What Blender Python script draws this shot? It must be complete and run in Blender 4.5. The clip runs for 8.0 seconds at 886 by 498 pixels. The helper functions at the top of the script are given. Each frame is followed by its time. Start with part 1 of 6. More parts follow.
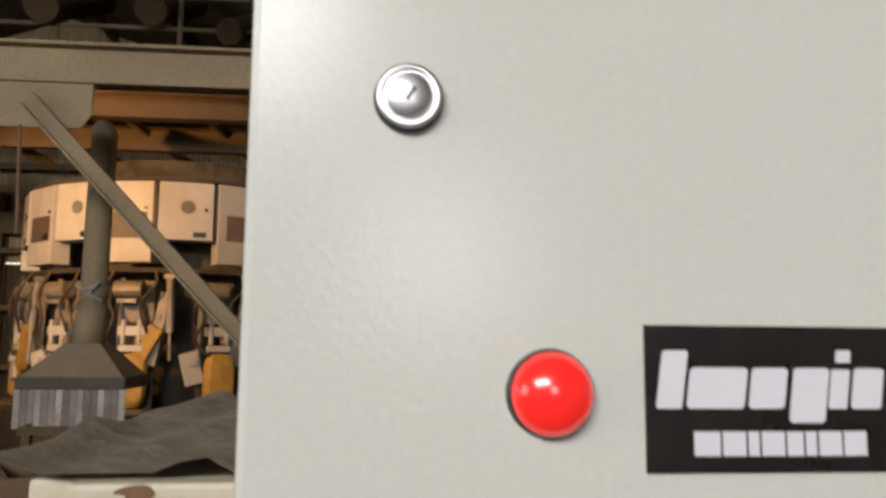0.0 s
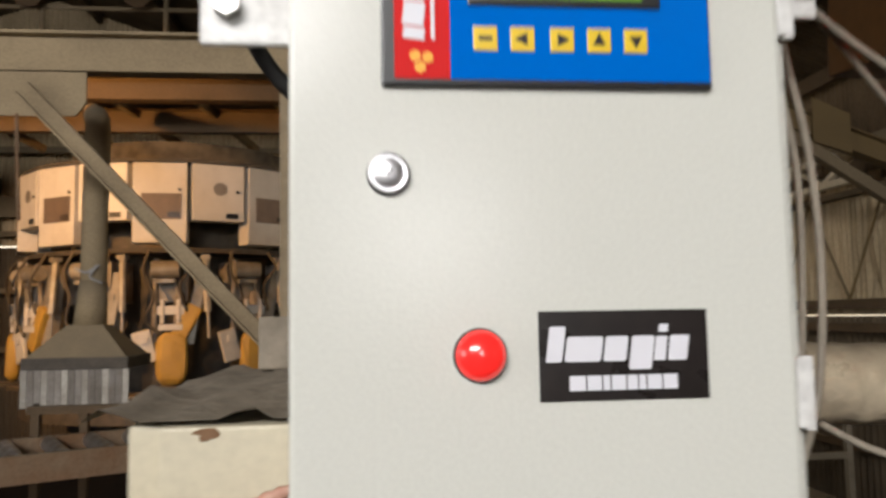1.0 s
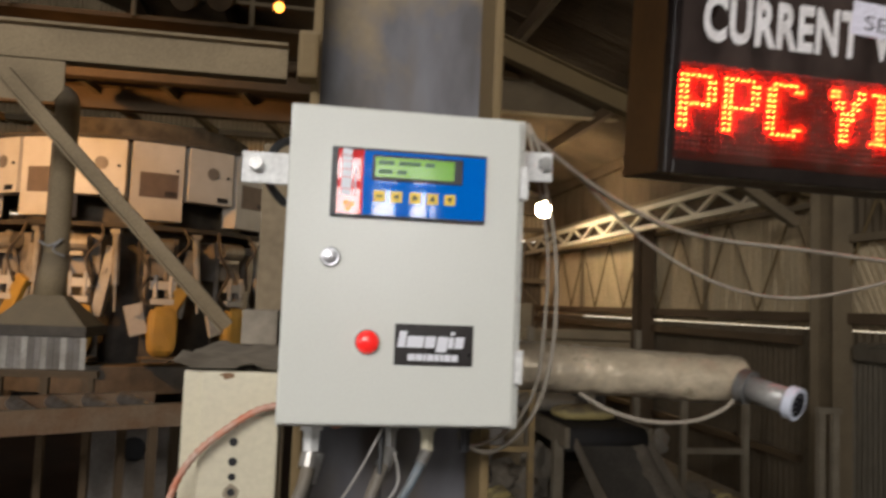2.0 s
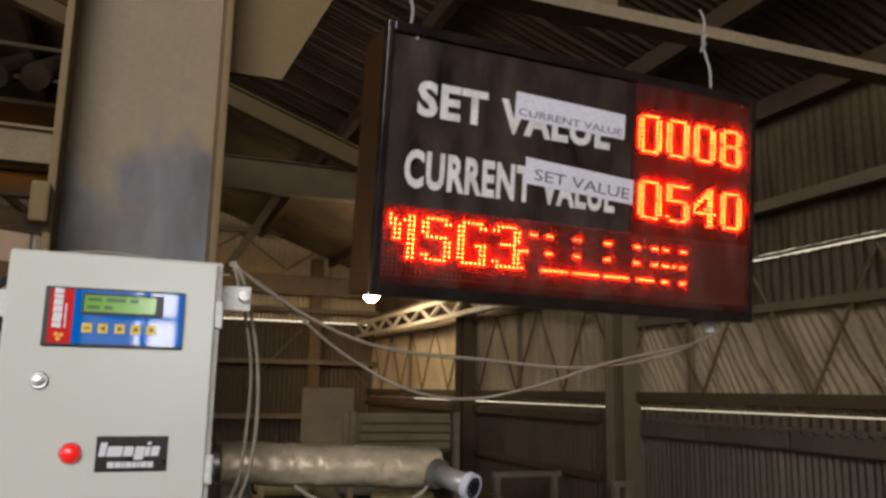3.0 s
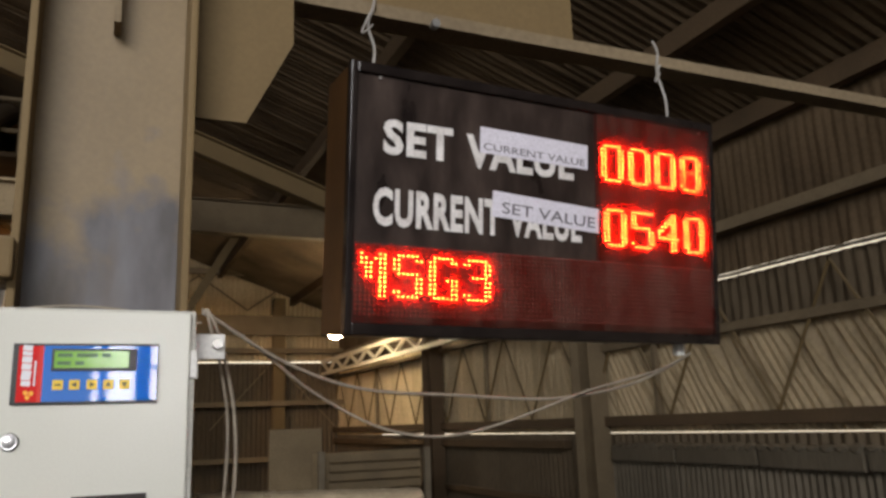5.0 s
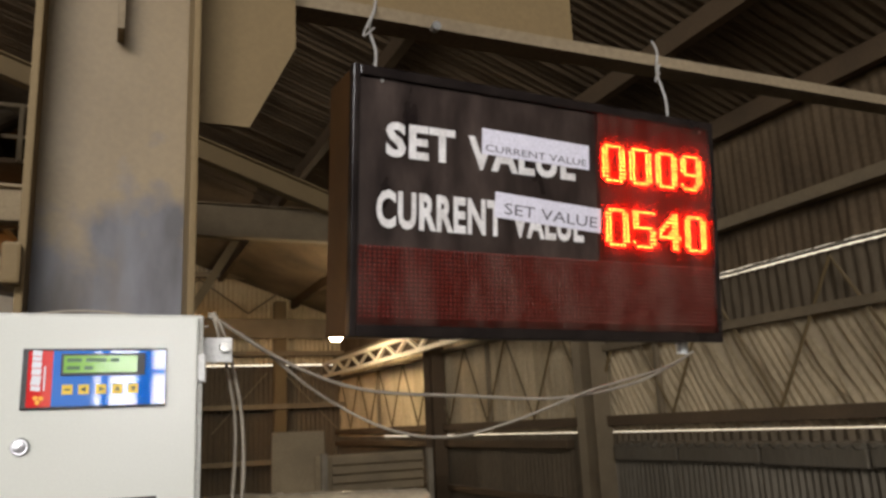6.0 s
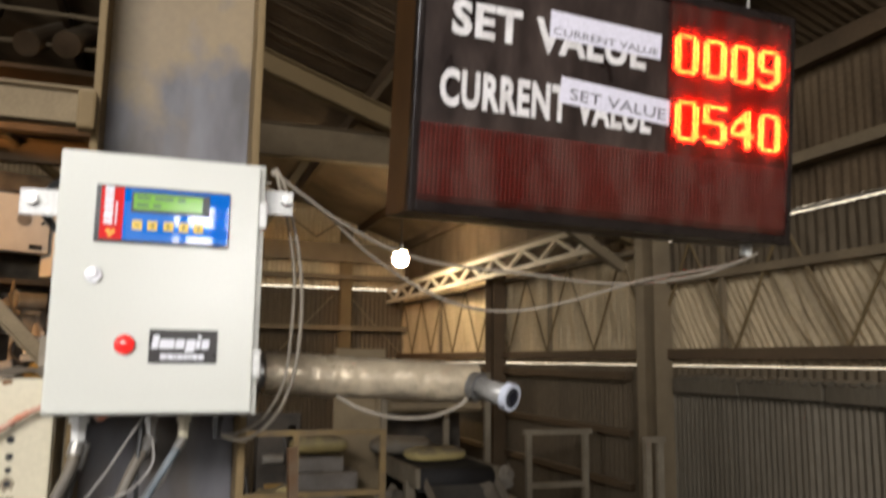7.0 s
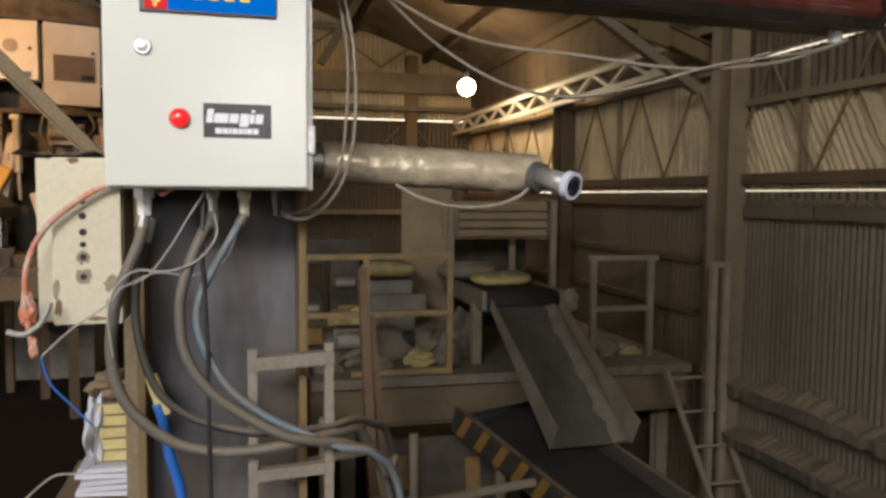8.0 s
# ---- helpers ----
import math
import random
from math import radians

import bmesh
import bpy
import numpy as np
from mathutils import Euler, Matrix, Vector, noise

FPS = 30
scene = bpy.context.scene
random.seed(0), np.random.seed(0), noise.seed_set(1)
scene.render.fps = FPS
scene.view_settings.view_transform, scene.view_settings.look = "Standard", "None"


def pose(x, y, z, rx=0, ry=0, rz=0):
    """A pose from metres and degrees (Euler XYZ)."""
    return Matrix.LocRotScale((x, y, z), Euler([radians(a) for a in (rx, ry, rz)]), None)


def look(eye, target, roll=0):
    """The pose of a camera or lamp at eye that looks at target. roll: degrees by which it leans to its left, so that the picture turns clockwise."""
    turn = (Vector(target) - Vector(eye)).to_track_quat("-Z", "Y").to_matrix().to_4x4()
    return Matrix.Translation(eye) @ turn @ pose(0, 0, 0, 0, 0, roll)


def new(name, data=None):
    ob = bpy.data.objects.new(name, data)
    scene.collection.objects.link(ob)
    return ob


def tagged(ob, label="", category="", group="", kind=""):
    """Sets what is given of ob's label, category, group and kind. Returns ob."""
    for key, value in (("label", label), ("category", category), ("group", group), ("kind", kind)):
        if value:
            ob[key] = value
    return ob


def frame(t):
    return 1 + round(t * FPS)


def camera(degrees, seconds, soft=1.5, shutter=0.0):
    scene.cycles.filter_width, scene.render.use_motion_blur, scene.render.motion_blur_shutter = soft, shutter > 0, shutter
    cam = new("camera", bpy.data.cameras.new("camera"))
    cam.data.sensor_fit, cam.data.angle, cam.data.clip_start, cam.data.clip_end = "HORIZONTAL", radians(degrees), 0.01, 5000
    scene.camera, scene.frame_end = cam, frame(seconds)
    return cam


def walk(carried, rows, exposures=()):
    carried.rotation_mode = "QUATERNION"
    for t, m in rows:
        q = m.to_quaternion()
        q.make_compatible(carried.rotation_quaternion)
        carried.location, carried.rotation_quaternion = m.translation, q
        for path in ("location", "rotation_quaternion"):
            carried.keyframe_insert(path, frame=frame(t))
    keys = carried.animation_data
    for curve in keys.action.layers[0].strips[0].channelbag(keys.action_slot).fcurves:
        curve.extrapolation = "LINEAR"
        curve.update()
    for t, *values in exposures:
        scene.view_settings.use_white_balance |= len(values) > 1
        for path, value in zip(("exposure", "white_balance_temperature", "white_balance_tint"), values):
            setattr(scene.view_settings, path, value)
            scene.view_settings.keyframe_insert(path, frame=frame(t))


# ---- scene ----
cam = camera(59.2, 8.0, 2.9, 0.35)
PATH = [
    (0, (0.044, -0.274, 1.57), (0.232, 1.704, 1.816), 0.5),
    (0.5, (0.066, -0.295, 1.548), (0.271, 1.689, 1.703), -0.9),
    (0.8, (0.055, -0.349, 1.561), (0.298, 1.633, 1.701), -1.2),
    (1, (0.041, -0.446, 1.576), (0.250, 1.537, 1.749), -1.0),
    (1.2, (0.031, -0.589, 1.581), (0.215, 1.4, 1.682), 0.3),
    (2.3, (0.036, -1.102, 1.634), (0.51, 0.83, 1.842), 2.6),
    (2.5, (0.082, -1.183, 1.654), (0.67, 0.709, 1.927), 2.4),
    (3, (0.19, -1.301, 1.653), (0.897, 0.536, 2.012), 1.0),
    (3.5, (0.18, -1.301, 1.657), (0.949, 0.507, 2.033), -0.8),
    (4, (0.172, -1.289, 1.659), (0.952, 0.509, 2.055), -1.4),
    (4.5, (0.171, -1.291, 1.662), (0.959, 0.497, 2.086), -1.7),
    (6, (0.155, -1.299, 1.661), (0.951, 0.482, 2.102), -2.7),
    (6.5, (0.155, -1.296, 1.652), (0.872, 0.525, 2.063), -2.5),
    (7, (0.175, -1.289, 1.535), (0.82, 0.583, 1.819), 0.7),
    (7.5, (0.183, -1.286, 1.464), (0.754, 0.63, 1.456), 1.3),
    (8, (0.204, -1.256, 1.439), (0.694, 0.678, 1.304), 0.5),
]
walk(cam, [(t, look(e, g, r)) for t, e, g, r in PATH],
     exposures=[(0, 0.12), (0.5, 0.28), (1.2, 0.36), (2.5, -0.12), (3.0, -0.14), (3.5, 0.1), (4.5, 0.03), (6.0, 0.3), (6.6, 0.5), (7.0, 0.58), (7.5, 0.6), (8, 0.45)])


# ---- world, sun, lamps, exposure ----
world = bpy.data.worlds.new("sky")
scene.world = world
world.use_nodes = True
wn = world.node_tree.nodes
sky = wn.new("ShaderNodeTexSky")
sky.sky_type = 'NISHITA'
sky.sun_disc = False
sky.sun_elevation = radians(38)
sky.sun_rotation = radians(200)
world.node_tree.links.new(sky.outputs[0], wn["Background"].inputs[0])
wn["Background"].inputs[1].default_value = 0.15
sun = new("sun", bpy.data.lights.new("sun", 'SUN'))
sun.data.energy = 3.0
sun.data.angle = radians(0.6)
sun.data.color = (1.0, 0.95, 0.87)
sun.matrix_world = look((0, -20, 16), (0, 0, 0))
sky_door = new("sky_door", bpy.data.lights.new("sky_door", 'AREA'))
sky_door.data.shape = 'RECTANGLE'
sky_door.data.size, sky_door.data.size_y = 1.3, 1.3
sky_door.data.energy = 110
sky_door.data.color = (1.0, 0.97, 0.96)
sky_door.matrix_world = look((0.78, -8.0, 2.6), (0.78, 0, 2.4))
# Added fill lamp from high behind the camera, out of view and reflection.
high_fill = new("high_fill", bpy.data.lights.new("high_fill", 'AREA'))
high_fill.data.shape = 'RECTANGLE'
high_fill.data.size, high_fill.data.size_y = 5.6, 1.7
high_fill.data.energy = 800
high_fill.data.color = (1.0, 0.97, 0.955)
high_fill.matrix_world = look((-3.2, -8.0, 5.4), (-1.2, 0, 3.2))
# Added fill lamp out of view, brightens the right wall and roof.
bay_fill = new("bay_fill", bpy.data.lights.new("bay_fill", 'AREA'))
bay_fill.data.shape = 'RECTANGLE'
bay_fill.data.size, bay_fill.data.size_y = 4.9, 3.9
bay_fill.data.energy = 225
bay_fill.data.color = (1.0, 0.95, 0.91)
bay_fill.matrix_world = look((-11.95, -4.5, 3.0), (4.0, 1.5, 2.6))
sodium = new("sodium_glow", bpy.data.lights.new("sodium_glow", 'SPOT'))
sodium.data.spot_size, sodium.data.spot_blend = radians(80), 0.5
sodium.data.energy = 800
sodium.data.color = (1.0, 0.5, 0.16)
sodium.data.shadow_soft_size = 0.12
sodium.matrix_world = look((-4.9, 6.4, 3.7), (-3.5, 9.6, 2.9))


# ---- materials ----
def material(name, a, b, rough=0.7, metal=0.0, scale=6.0, fine=60.0, bump=0.15, dust=None, dust_amount=0.0, spread=0.5, stretch=(1, 1, 1), coat=0.0, vary=0.0, grit=0.15, gloss=0.5):
    """Two base colours mixed by a broad and a fine noise, dust that lies on upward faces and in patches, and fine relief."""
    m = bpy.data.materials.new(name)
    m.use_nodes = True
    n, l = m.node_tree.nodes, m.node_tree.links
    bsdf = n["Principled BSDF"]
    tc = n.new("ShaderNodeTexCoord")
    mp = n.new("ShaderNodeMapping")
    mp.inputs["Scale"].default_value = stretch
    l.new(tc.outputs["Object"], mp.inputs[0])
    broad, grain = n.new("ShaderNodeTexNoise"), n.new("ShaderNodeTexNoise")
    for t, s, d in ((broad, scale, 6.0), (grain, fine, 3.0)):
        t.inputs["Scale"].default_value, t.inputs["Detail"].default_value = s, d
        l.new(mp.outputs[0], t.inputs["Vector"])
    ramp = n.new("ShaderNodeMapRange")
    ramp.inputs[1].default_value, ramp.inputs[2].default_value = 0.5 - spread / 2, 0.5 + spread / 2
    l.new(broad.outputs[0], ramp.inputs[0])
    mix = n.new("ShaderNodeMix")
    mix.data_type = 'RGBA'
    mix.inputs[6].default_value, mix.inputs[7].default_value = (*a, 1), (*b, 1)
    l.new(ramp.outputs[0], mix.inputs[0])
    col = mix.outputs[2]
    g = n.new("ShaderNodeMapRange")
    g.inputs[1].default_value, g.inputs[2].default_value, g.inputs[3].default_value, g.inputs[4].default_value = 0.3, 0.7, 1 - grit, 1 + grit * 0.8
    l.new(grain.outputs[0], g.inputs[0])
    mul = n.new("ShaderNodeMix")
    mul.data_type, mul.blend_type = 'RGBA', 'MULTIPLY'
    mul.inputs[0].default_value = 1.0
    l.new(col, mul.inputs[6])
    l.new(g.outputs[0], mul.inputs[7])
    col = mul.outputs[2]
    if vary:
        info = n.new("ShaderNodeObjectInfo")
        r = n.new("ShaderNodeMapRange")
        r.inputs[3].default_value, r.inputs[4].default_value = 1 - vary, 1 + vary
        l.new(info.outputs["Random"], r.inputs[0])
        mv = n.new("ShaderNodeMix")
        mv.data_type, mv.blend_type = 'RGBA', 'MULTIPLY'
        mv.inputs[0].default_value = 1.0
        l.new(col, mv.inputs[6])
        l.new(r.outputs[0], mv.inputs[7])
        col = mv.outputs[2]
    if dust:
        geo, sep = n.new("ShaderNodeNewGeometry"), n.new("ShaderNodeSeparateXYZ")
        l.new(geo.outputs["Normal"], sep.inputs[0])
        up = n.new("ShaderNodeMath")
        up.operation, up.use_clamp = 'MULTIPLY_ADD', True
        l.new(sep.outputs["Z"], up.inputs[0])
        up.inputs[1].default_value, up.inputs[2].default_value = 0.9, dust_amount
        patch = n.new("ShaderNodeMath")
        patch.operation, patch.use_clamp = 'MULTIPLY', True
        l.new(up.outputs[0], patch.inputs[0])
        pr = n.new("ShaderNodeMapRange")
        pr.inputs[1].default_value, pr.inputs[2].default_value, pr.inputs[3].default_value = 0.35, 0.6, 0.35
        l.new(broad.outputs[0], pr.inputs[0])
        l.new(pr.outputs[0], patch.inputs[1])
        dm = n.new("ShaderNodeMix")
        dm.data_type = 'RGBA'
        dm.inputs[7].default_value = (*dust, 1)
        l.new(patch.outputs[0], dm.inputs[0])
        l.new(col, dm.inputs[6])
        col = dm.outputs[2]
    l.new(col, bsdf.inputs["Base Color"])
    rr = n.new("ShaderNodeMapRange")
    rr.inputs[1].default_value, rr.inputs[2].default_value = 0.05, 0.95
    rr.inputs[3].default_value, rr.inputs[4].default_value = max(0.03, rough - 0.1), min(1, rough + 0.1)
    l.new(broad.outputs[0], rr.inputs[0])
    l.new(rr.outputs[0], bsdf.inputs["Roughness"])
    bsdf.inputs["Metallic"].default_value = metal
    bsdf.inputs["Specular IOR Level"].default_value = gloss
    bsdf.inputs["Coat Weight"].default_value = coat
    bsdf.inputs["Coat Roughness"].default_value = 0.08
    if bump:
        bp = n.new("ShaderNodeBump")
        bp.inputs["Strength"].default_value, bp.inputs["Distance"].default_value = bump, 0.004
        l.new(grain.outputs[0], bp.inputs["Height"])
        l.new(bp.outputs[0], bsdf.inputs["Normal"])
    return m


def plain(name, colour, rough=0.5, metal=0.0, glow=None, power=0.0, coat=0.0):
    m = bpy.data.materials.new(name)
    m.use_nodes = True
    b = m.node_tree.nodes["Principled BSDF"]
    b.inputs["Base Color"].default_value = (*colour, 1)
    b.inputs["Roughness"].default_value, b.inputs["Metallic"].default_value = rough, metal
    b.inputs["Coat Weight"].default_value, b.inputs["Coat Roughness"].default_value = coat, 0.05
    if glow:
        b.inputs["Emission Color"].default_value = (*glow, 1)
        b.inputs["Emission Strength"].default_value = power
    return m


DUST = (0.21, 0.166, 0.112)
BOX_PAINT = material("box_paint", (0.64, 0.648, 0.60), (0.56, 0.56, 0.497), 0.22, 0, 3, 330, 0.045, spread=1.6, grit=0.03, gloss=0.35)
BOX_EDGE = material("box_edge", (0.60, 0.61, 0.56), (0.45, 0.44, 0.39), 0.45, 0, 14, 200, 0.2)
COLUMN = material("column_paint", (0.178, 0.124, 0.058), (0.143, 0.10, 0.048), 0.62, 0, 3, 90, 0.12, DUST, 0.04, grit=0.07, gloss=0.15)
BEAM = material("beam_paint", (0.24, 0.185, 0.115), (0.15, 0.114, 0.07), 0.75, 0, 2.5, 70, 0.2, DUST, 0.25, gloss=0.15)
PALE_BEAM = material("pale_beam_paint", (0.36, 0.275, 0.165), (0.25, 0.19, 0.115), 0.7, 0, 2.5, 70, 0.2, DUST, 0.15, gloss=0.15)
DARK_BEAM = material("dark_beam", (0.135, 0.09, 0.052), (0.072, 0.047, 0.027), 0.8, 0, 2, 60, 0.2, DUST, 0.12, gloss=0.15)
RUST = material("rust", (0.17, 0.085, 0.04), (0.24, 0.17, 0.11), 0.8, 0.1, 5, 80, 0.3, DUST, 0.2, gloss=0.15)
YELLOW_RAIL = material("yellow_rail", (0.40, 0.27, 0.10), (0.22, 0.15, 0.08), 0.65, 0, 5, 80, 0.2, DUST, 0.2, vary=0.1)
GREY_RAIL = material("grey_rail", (0.32, 0.272, 0.20), (0.22, 0.184, 0.132), 0.7, 0, 5, 80, 0.2, DUST, 0.3, gloss=0.15)
# Warm base colour raised to stand in for daylight on the upper wall sheets.
WALL_WARM_LIT = material("sheet_warm_lit", (0.68, 0.54, 0.34), (0.46, 0.36, 0.22), 0.7, 0, 1.6, 40, 0.15, DUST, 0.15, stretch=(1, 1, 0.6), vary=0.1, gloss=0.15)
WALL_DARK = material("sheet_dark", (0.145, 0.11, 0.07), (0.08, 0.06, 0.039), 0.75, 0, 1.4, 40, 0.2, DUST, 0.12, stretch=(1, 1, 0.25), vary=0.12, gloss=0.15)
WALL_GREY = material("sheet_grey", (0.158, 0.135, 0.10), (0.09, 0.076, 0.056), 0.65, 0.1, 1.5, 40, 0.2, DUST, 0.12, stretch=(1, 1, 0.2), vary=0.08, gloss=0.15)
ROOF = material("roof_sheet", (0.16, 0.112, 0.066), (0.075, 0.052, 0.031), 0.8, 0, 1.2, 30, 0.2, spread=0.4, gloss=0.15)
GROUND = material("ground_dust", (0.08, 0.065, 0.048), (0.04, 0.033, 0.026), 0.95, 0, 0.8, 18, 0.5, gloss=0.1)
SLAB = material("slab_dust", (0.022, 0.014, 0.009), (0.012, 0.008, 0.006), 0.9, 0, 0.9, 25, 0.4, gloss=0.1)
DIRT = material("cement_dust", (0.27, 0.232, 0.18), (0.18, 0.152, 0.115), 0.95, 0, 8, 50, 0.8, gloss=0.15)
CHUTE = material("chute_steel", (0.085, 0.078, 0.07), (0.19, 0.172, 0.145), 0.6, 0.3, 3, 60, 0.25, stretch=(1, 0.3, 1), gloss=0.15)
CHUTE_SIDE = material("chute_side", (0.34, 0.29, 0.23), (0.2, 0.17, 0.13), 0.7, 0.1, 3, 60, 0.25, DUST, 0.25)
BELT = material("belt_rubber", (0.03, 0.029, 0.03), (0.055, 0.05, 0.045), 0.75, 0, 2, 50, 0.2, gloss=0.15)
BLACK_PAINT = material("black_paint", (0.03, 0.028, 0.025), (0.07, 0.06, 0.05), 0.6, 0, 5, 60, 0.2, DUST, 0.1)
AMBER = material("amber_paint", (0.45, 0.25, 0.04), (0.3, 0.17, 0.05), 0.6, 0, 5, 60, 0.2, DUST, 0.15)
BAG = material("bag_yellow", (0.62, 0.5, 0.2), (0.5, 0.4, 0.17), 0.75, 0, 6, 90, 0.3, DUST, 0.15, vary=0.1)
BAG_GOLD = material("bag_gold", (0.55, 0.33, 0.05), (0.42, 0.25, 0.06), 0.6, 0, 5, 90, 0.3, vary=0.15)
SACK = material("sack_grey", (0.24, 0.21, 0.165), (0.17, 0.15, 0.12), 0.85, 0, 6, 90, 0.4, DUST, 0.2)
FOIL = material("foil_wrap", (0.66, 0.55, 0.38), (0.44, 0.37, 0.27), 0.3, 0.3, 14, 55, 0.9, DUST, 0.0)
GALV = material("galvanised", (0.45, 0.45, 0.44), (0.33, 0.33, 0.32), 0.4, 0.8, 14, 120, 0.15, DUST, 0.05)
HOSE = material("grey_hose", (0.13, 0.116, 0.095), (0.085, 0.077, 0.064), 0.6, 0, 14, 120, 0.15, DUST, 0.08)
HOSE_DARK = material("dark_hose", (0.05, 0.046, 0.04), (0.032, 0.03, 0.027), 0.55, 0, 14, 120, 0.15, DUST, 0.05)
HOSE_BLUE = material("blue_grey_hose", (0.13, 0.19, 0.25), (0.17, 0.165, 0.14), 0.55, 0, 14, 120, 0.15, DUST, 0.05)
BLUE = plain("blue_plastic", (0.02, 0.12, 0.42), 0.5)
WIRE = material("wire_grey", (0.36, 0.34, 0.32), (0.26, 0.24, 0.21), 0.6, 0, 20, 120, 0.0)
WIRE_WARM = material("wire_dusty", (0.30, 0.26, 0.2), (0.22, 0.19, 0.15), 0.7, 0, 20, 120, 0.0)
WIRE_BLACK = plain("wire_black", (0.02, 0.02, 0.02), 0.5)
ORANGE = material("orange_tape", (0.5, 0.15, 0.07), (0.46, 0.32, 0.25), 0.6, 0, 30, 120, 0.2, spread=0.3)
CREAM = material("cream_panel", (0.56, 0.51, 0.38), (0.49, 0.44, 0.31), 0.55, 0, 5, 120, 0.1, spread=0.8, grit=0.06)
CABINET = material("cabinet_paint", (0.58, 0.55, 0.5), (0.48, 0.45, 0.4), 0.5, 0, 4, 80, 0.1, vary=0.08)
CAB_DARK = material("cabinet_plate", (0.12, 0.09, 0.07), (0.18, 0.13, 0.1), 0.6, 0, 8, 80, 0.1, vary=0.2)
MACHINE = material("machine_grey", (0.30, 0.275, 0.25), (0.17, 0.15, 0.13), 0.6, 0.2, 5, 70, 0.3, DUST, 0.2, vary=0.25, gloss=0.15)
MACHINE_LIGHT = material("machine_light", (0.42, 0.39, 0.34), (0.26, 0.23, 0.19), 0.5, 0.3, 6, 70, 0.2, DUST, 0.1, vary=0.15)
MACHINE_DARK = material("machine_dark", (0.05, 0.045, 0.04), (0.1, 0.085, 0.07), 0.7, 0, 5, 70, 0.3, DUST, 0.12, vary=0.2, gloss=0.15)
SIGN_FRONT = material("sign_face", (0.005, 0.003, 0.003), (0.06, 0.043, 0.036), 0.3, 0, 9, 60, 0.02, spread=0.42, stretch=(1.3, 1, 0.5), gloss=0.3)
SIGN_LED = material("led_panel", (0.008, 0.003, 0.003), (0.026, 0.010, 0.008), 0.32, 0, 7, 90, 0.02, spread=0.5, stretch=(1, 1, 0.4))
SIGN_FRAME = material("sign_frame", (0.008, 0.006, 0.006), (0.02, 0.015, 0.013), 0.22, 0, 10, 90, 0.05, gloss=0.25)
SIGN_SIDE = material("sign_side", (0.11, 0.05, 0.014), (0.06, 0.03, 0.012), 0.4, 0.2, 4, 70, 0.05)
LETTER = material("white_letter", (0.74, 0.72, 0.71), (0.54, 0.51, 0.49), 0.5, 0, 24, 140, 0.05, spread=0.4)
PAPER = material("paper_strip", (0.68, 0.66, 0.74), (0.62, 0.60, 0.68), 0.6, 0, 12, 140, 0.05)
INK = plain("grey_ink", (0.12, 0.11, 0.13), 0.6)
LED_ON = plain("led_lit", (0.6, 0.05, 0.02), 0.4, 0, (1.0, 0.003, 0.001), 26.0)
LED_CORE = plain("led_core", (0.6, 0.1, 0.02), 0.4, 0, (1.0, 0.45, 0.06), 22.0)
LED_DIM = plain("led_dim", (0.4, 0.02, 0.01), 0.4, 0, (1.0, 0.02, 0.0), 1.4)
LED_OFF = plain("led_dark", (0.12, 0.022, 0.018), 0.35)
BLACK = plain("black_plastic", (0.015, 0.015, 0.016), 0.35)
STICKER = material("sticker_black", (0.012, 0.010, 0.010), (0.02, 0.015, 0.013), 0.28, 0, 20, 100, 0.0, gloss=0.4)
WHITE_INK = plain("white_ink", (0.68, 0.68, 0.72), 0.4)
FILM_BLUE = plain("film_blue", (0.0, 0.13, 0.55), 0.035, 0)
FILM_RED = plain("film_red", (0.62, 0.03, 0.03), 0.035, 0)
KEY_YELLOW = plain("key_yellow", (0.75, 0.52, 0.03), 0.3, 0)
AMBER_MARK = plain("amber_mark", (0.85, 0.4, 0.03), 0.3)
LCD = plain("lcd_green", (0.12, 0.3, 0.03), 0.12, 0, (0.25, 0.6, 0.04), 0.16)
LCD_INK = plain("lcd_ink", (0.04, 0.12, 0.02), 0.3)
RED_LENS = plain("red_lens", (0.8, 0.02, 0.02), 0.22, 0, (1.0, 0.03, 0.02), 0.35, 0.6)
CHROME = plain("chrome", (0.86, 0.86, 0.88), 0.42, 1.0)
LATTICE = material("lattice_paint", (0.78, 0.70, 0.54), (0.64, 0.56, 0.42), 0.6, 0, 5, 80, 0.15)
BARREL = material("camera_barrel", (0.33, 0.32, 0.30), (0.24, 0.23, 0.21), 0.4, 0.2, 20, 120, 0.05)
DAYLIGHT = plain("outside_haze", (0.8, 0.75, 0.65), 0.9, 0, (1.0, 0.82, 0.55), 0.65)
STEEL = material("steel", (0.5, 0.49, 0.47), (0.4, 0.39, 0.37), 0.3, 0.9, 20, 120, 0.1)
WHITE_PLASTIC = material("white_plastic", (0.68, 0.68, 0.66), (0.58, 0.57, 0.54), 0.4, 0, 20, 120, 0.05)
GLASS_DARK = plain("lens_glass", (0.01, 0.012, 0.02), 0.05)
RING_WHITE = plain("ring_white", (0.55, 0.58, 0.66), 0.3)
BULB = plain("bulb_glow", (1, 1, 1), 0.4, 0, (1.0, 0.80, 0.52), 160.0)
SODIUM = plain("sodium_lamp", (1, 0.7, 0.3), 0.4, 0, (1.0, 0.30, 0.035), 7.0)
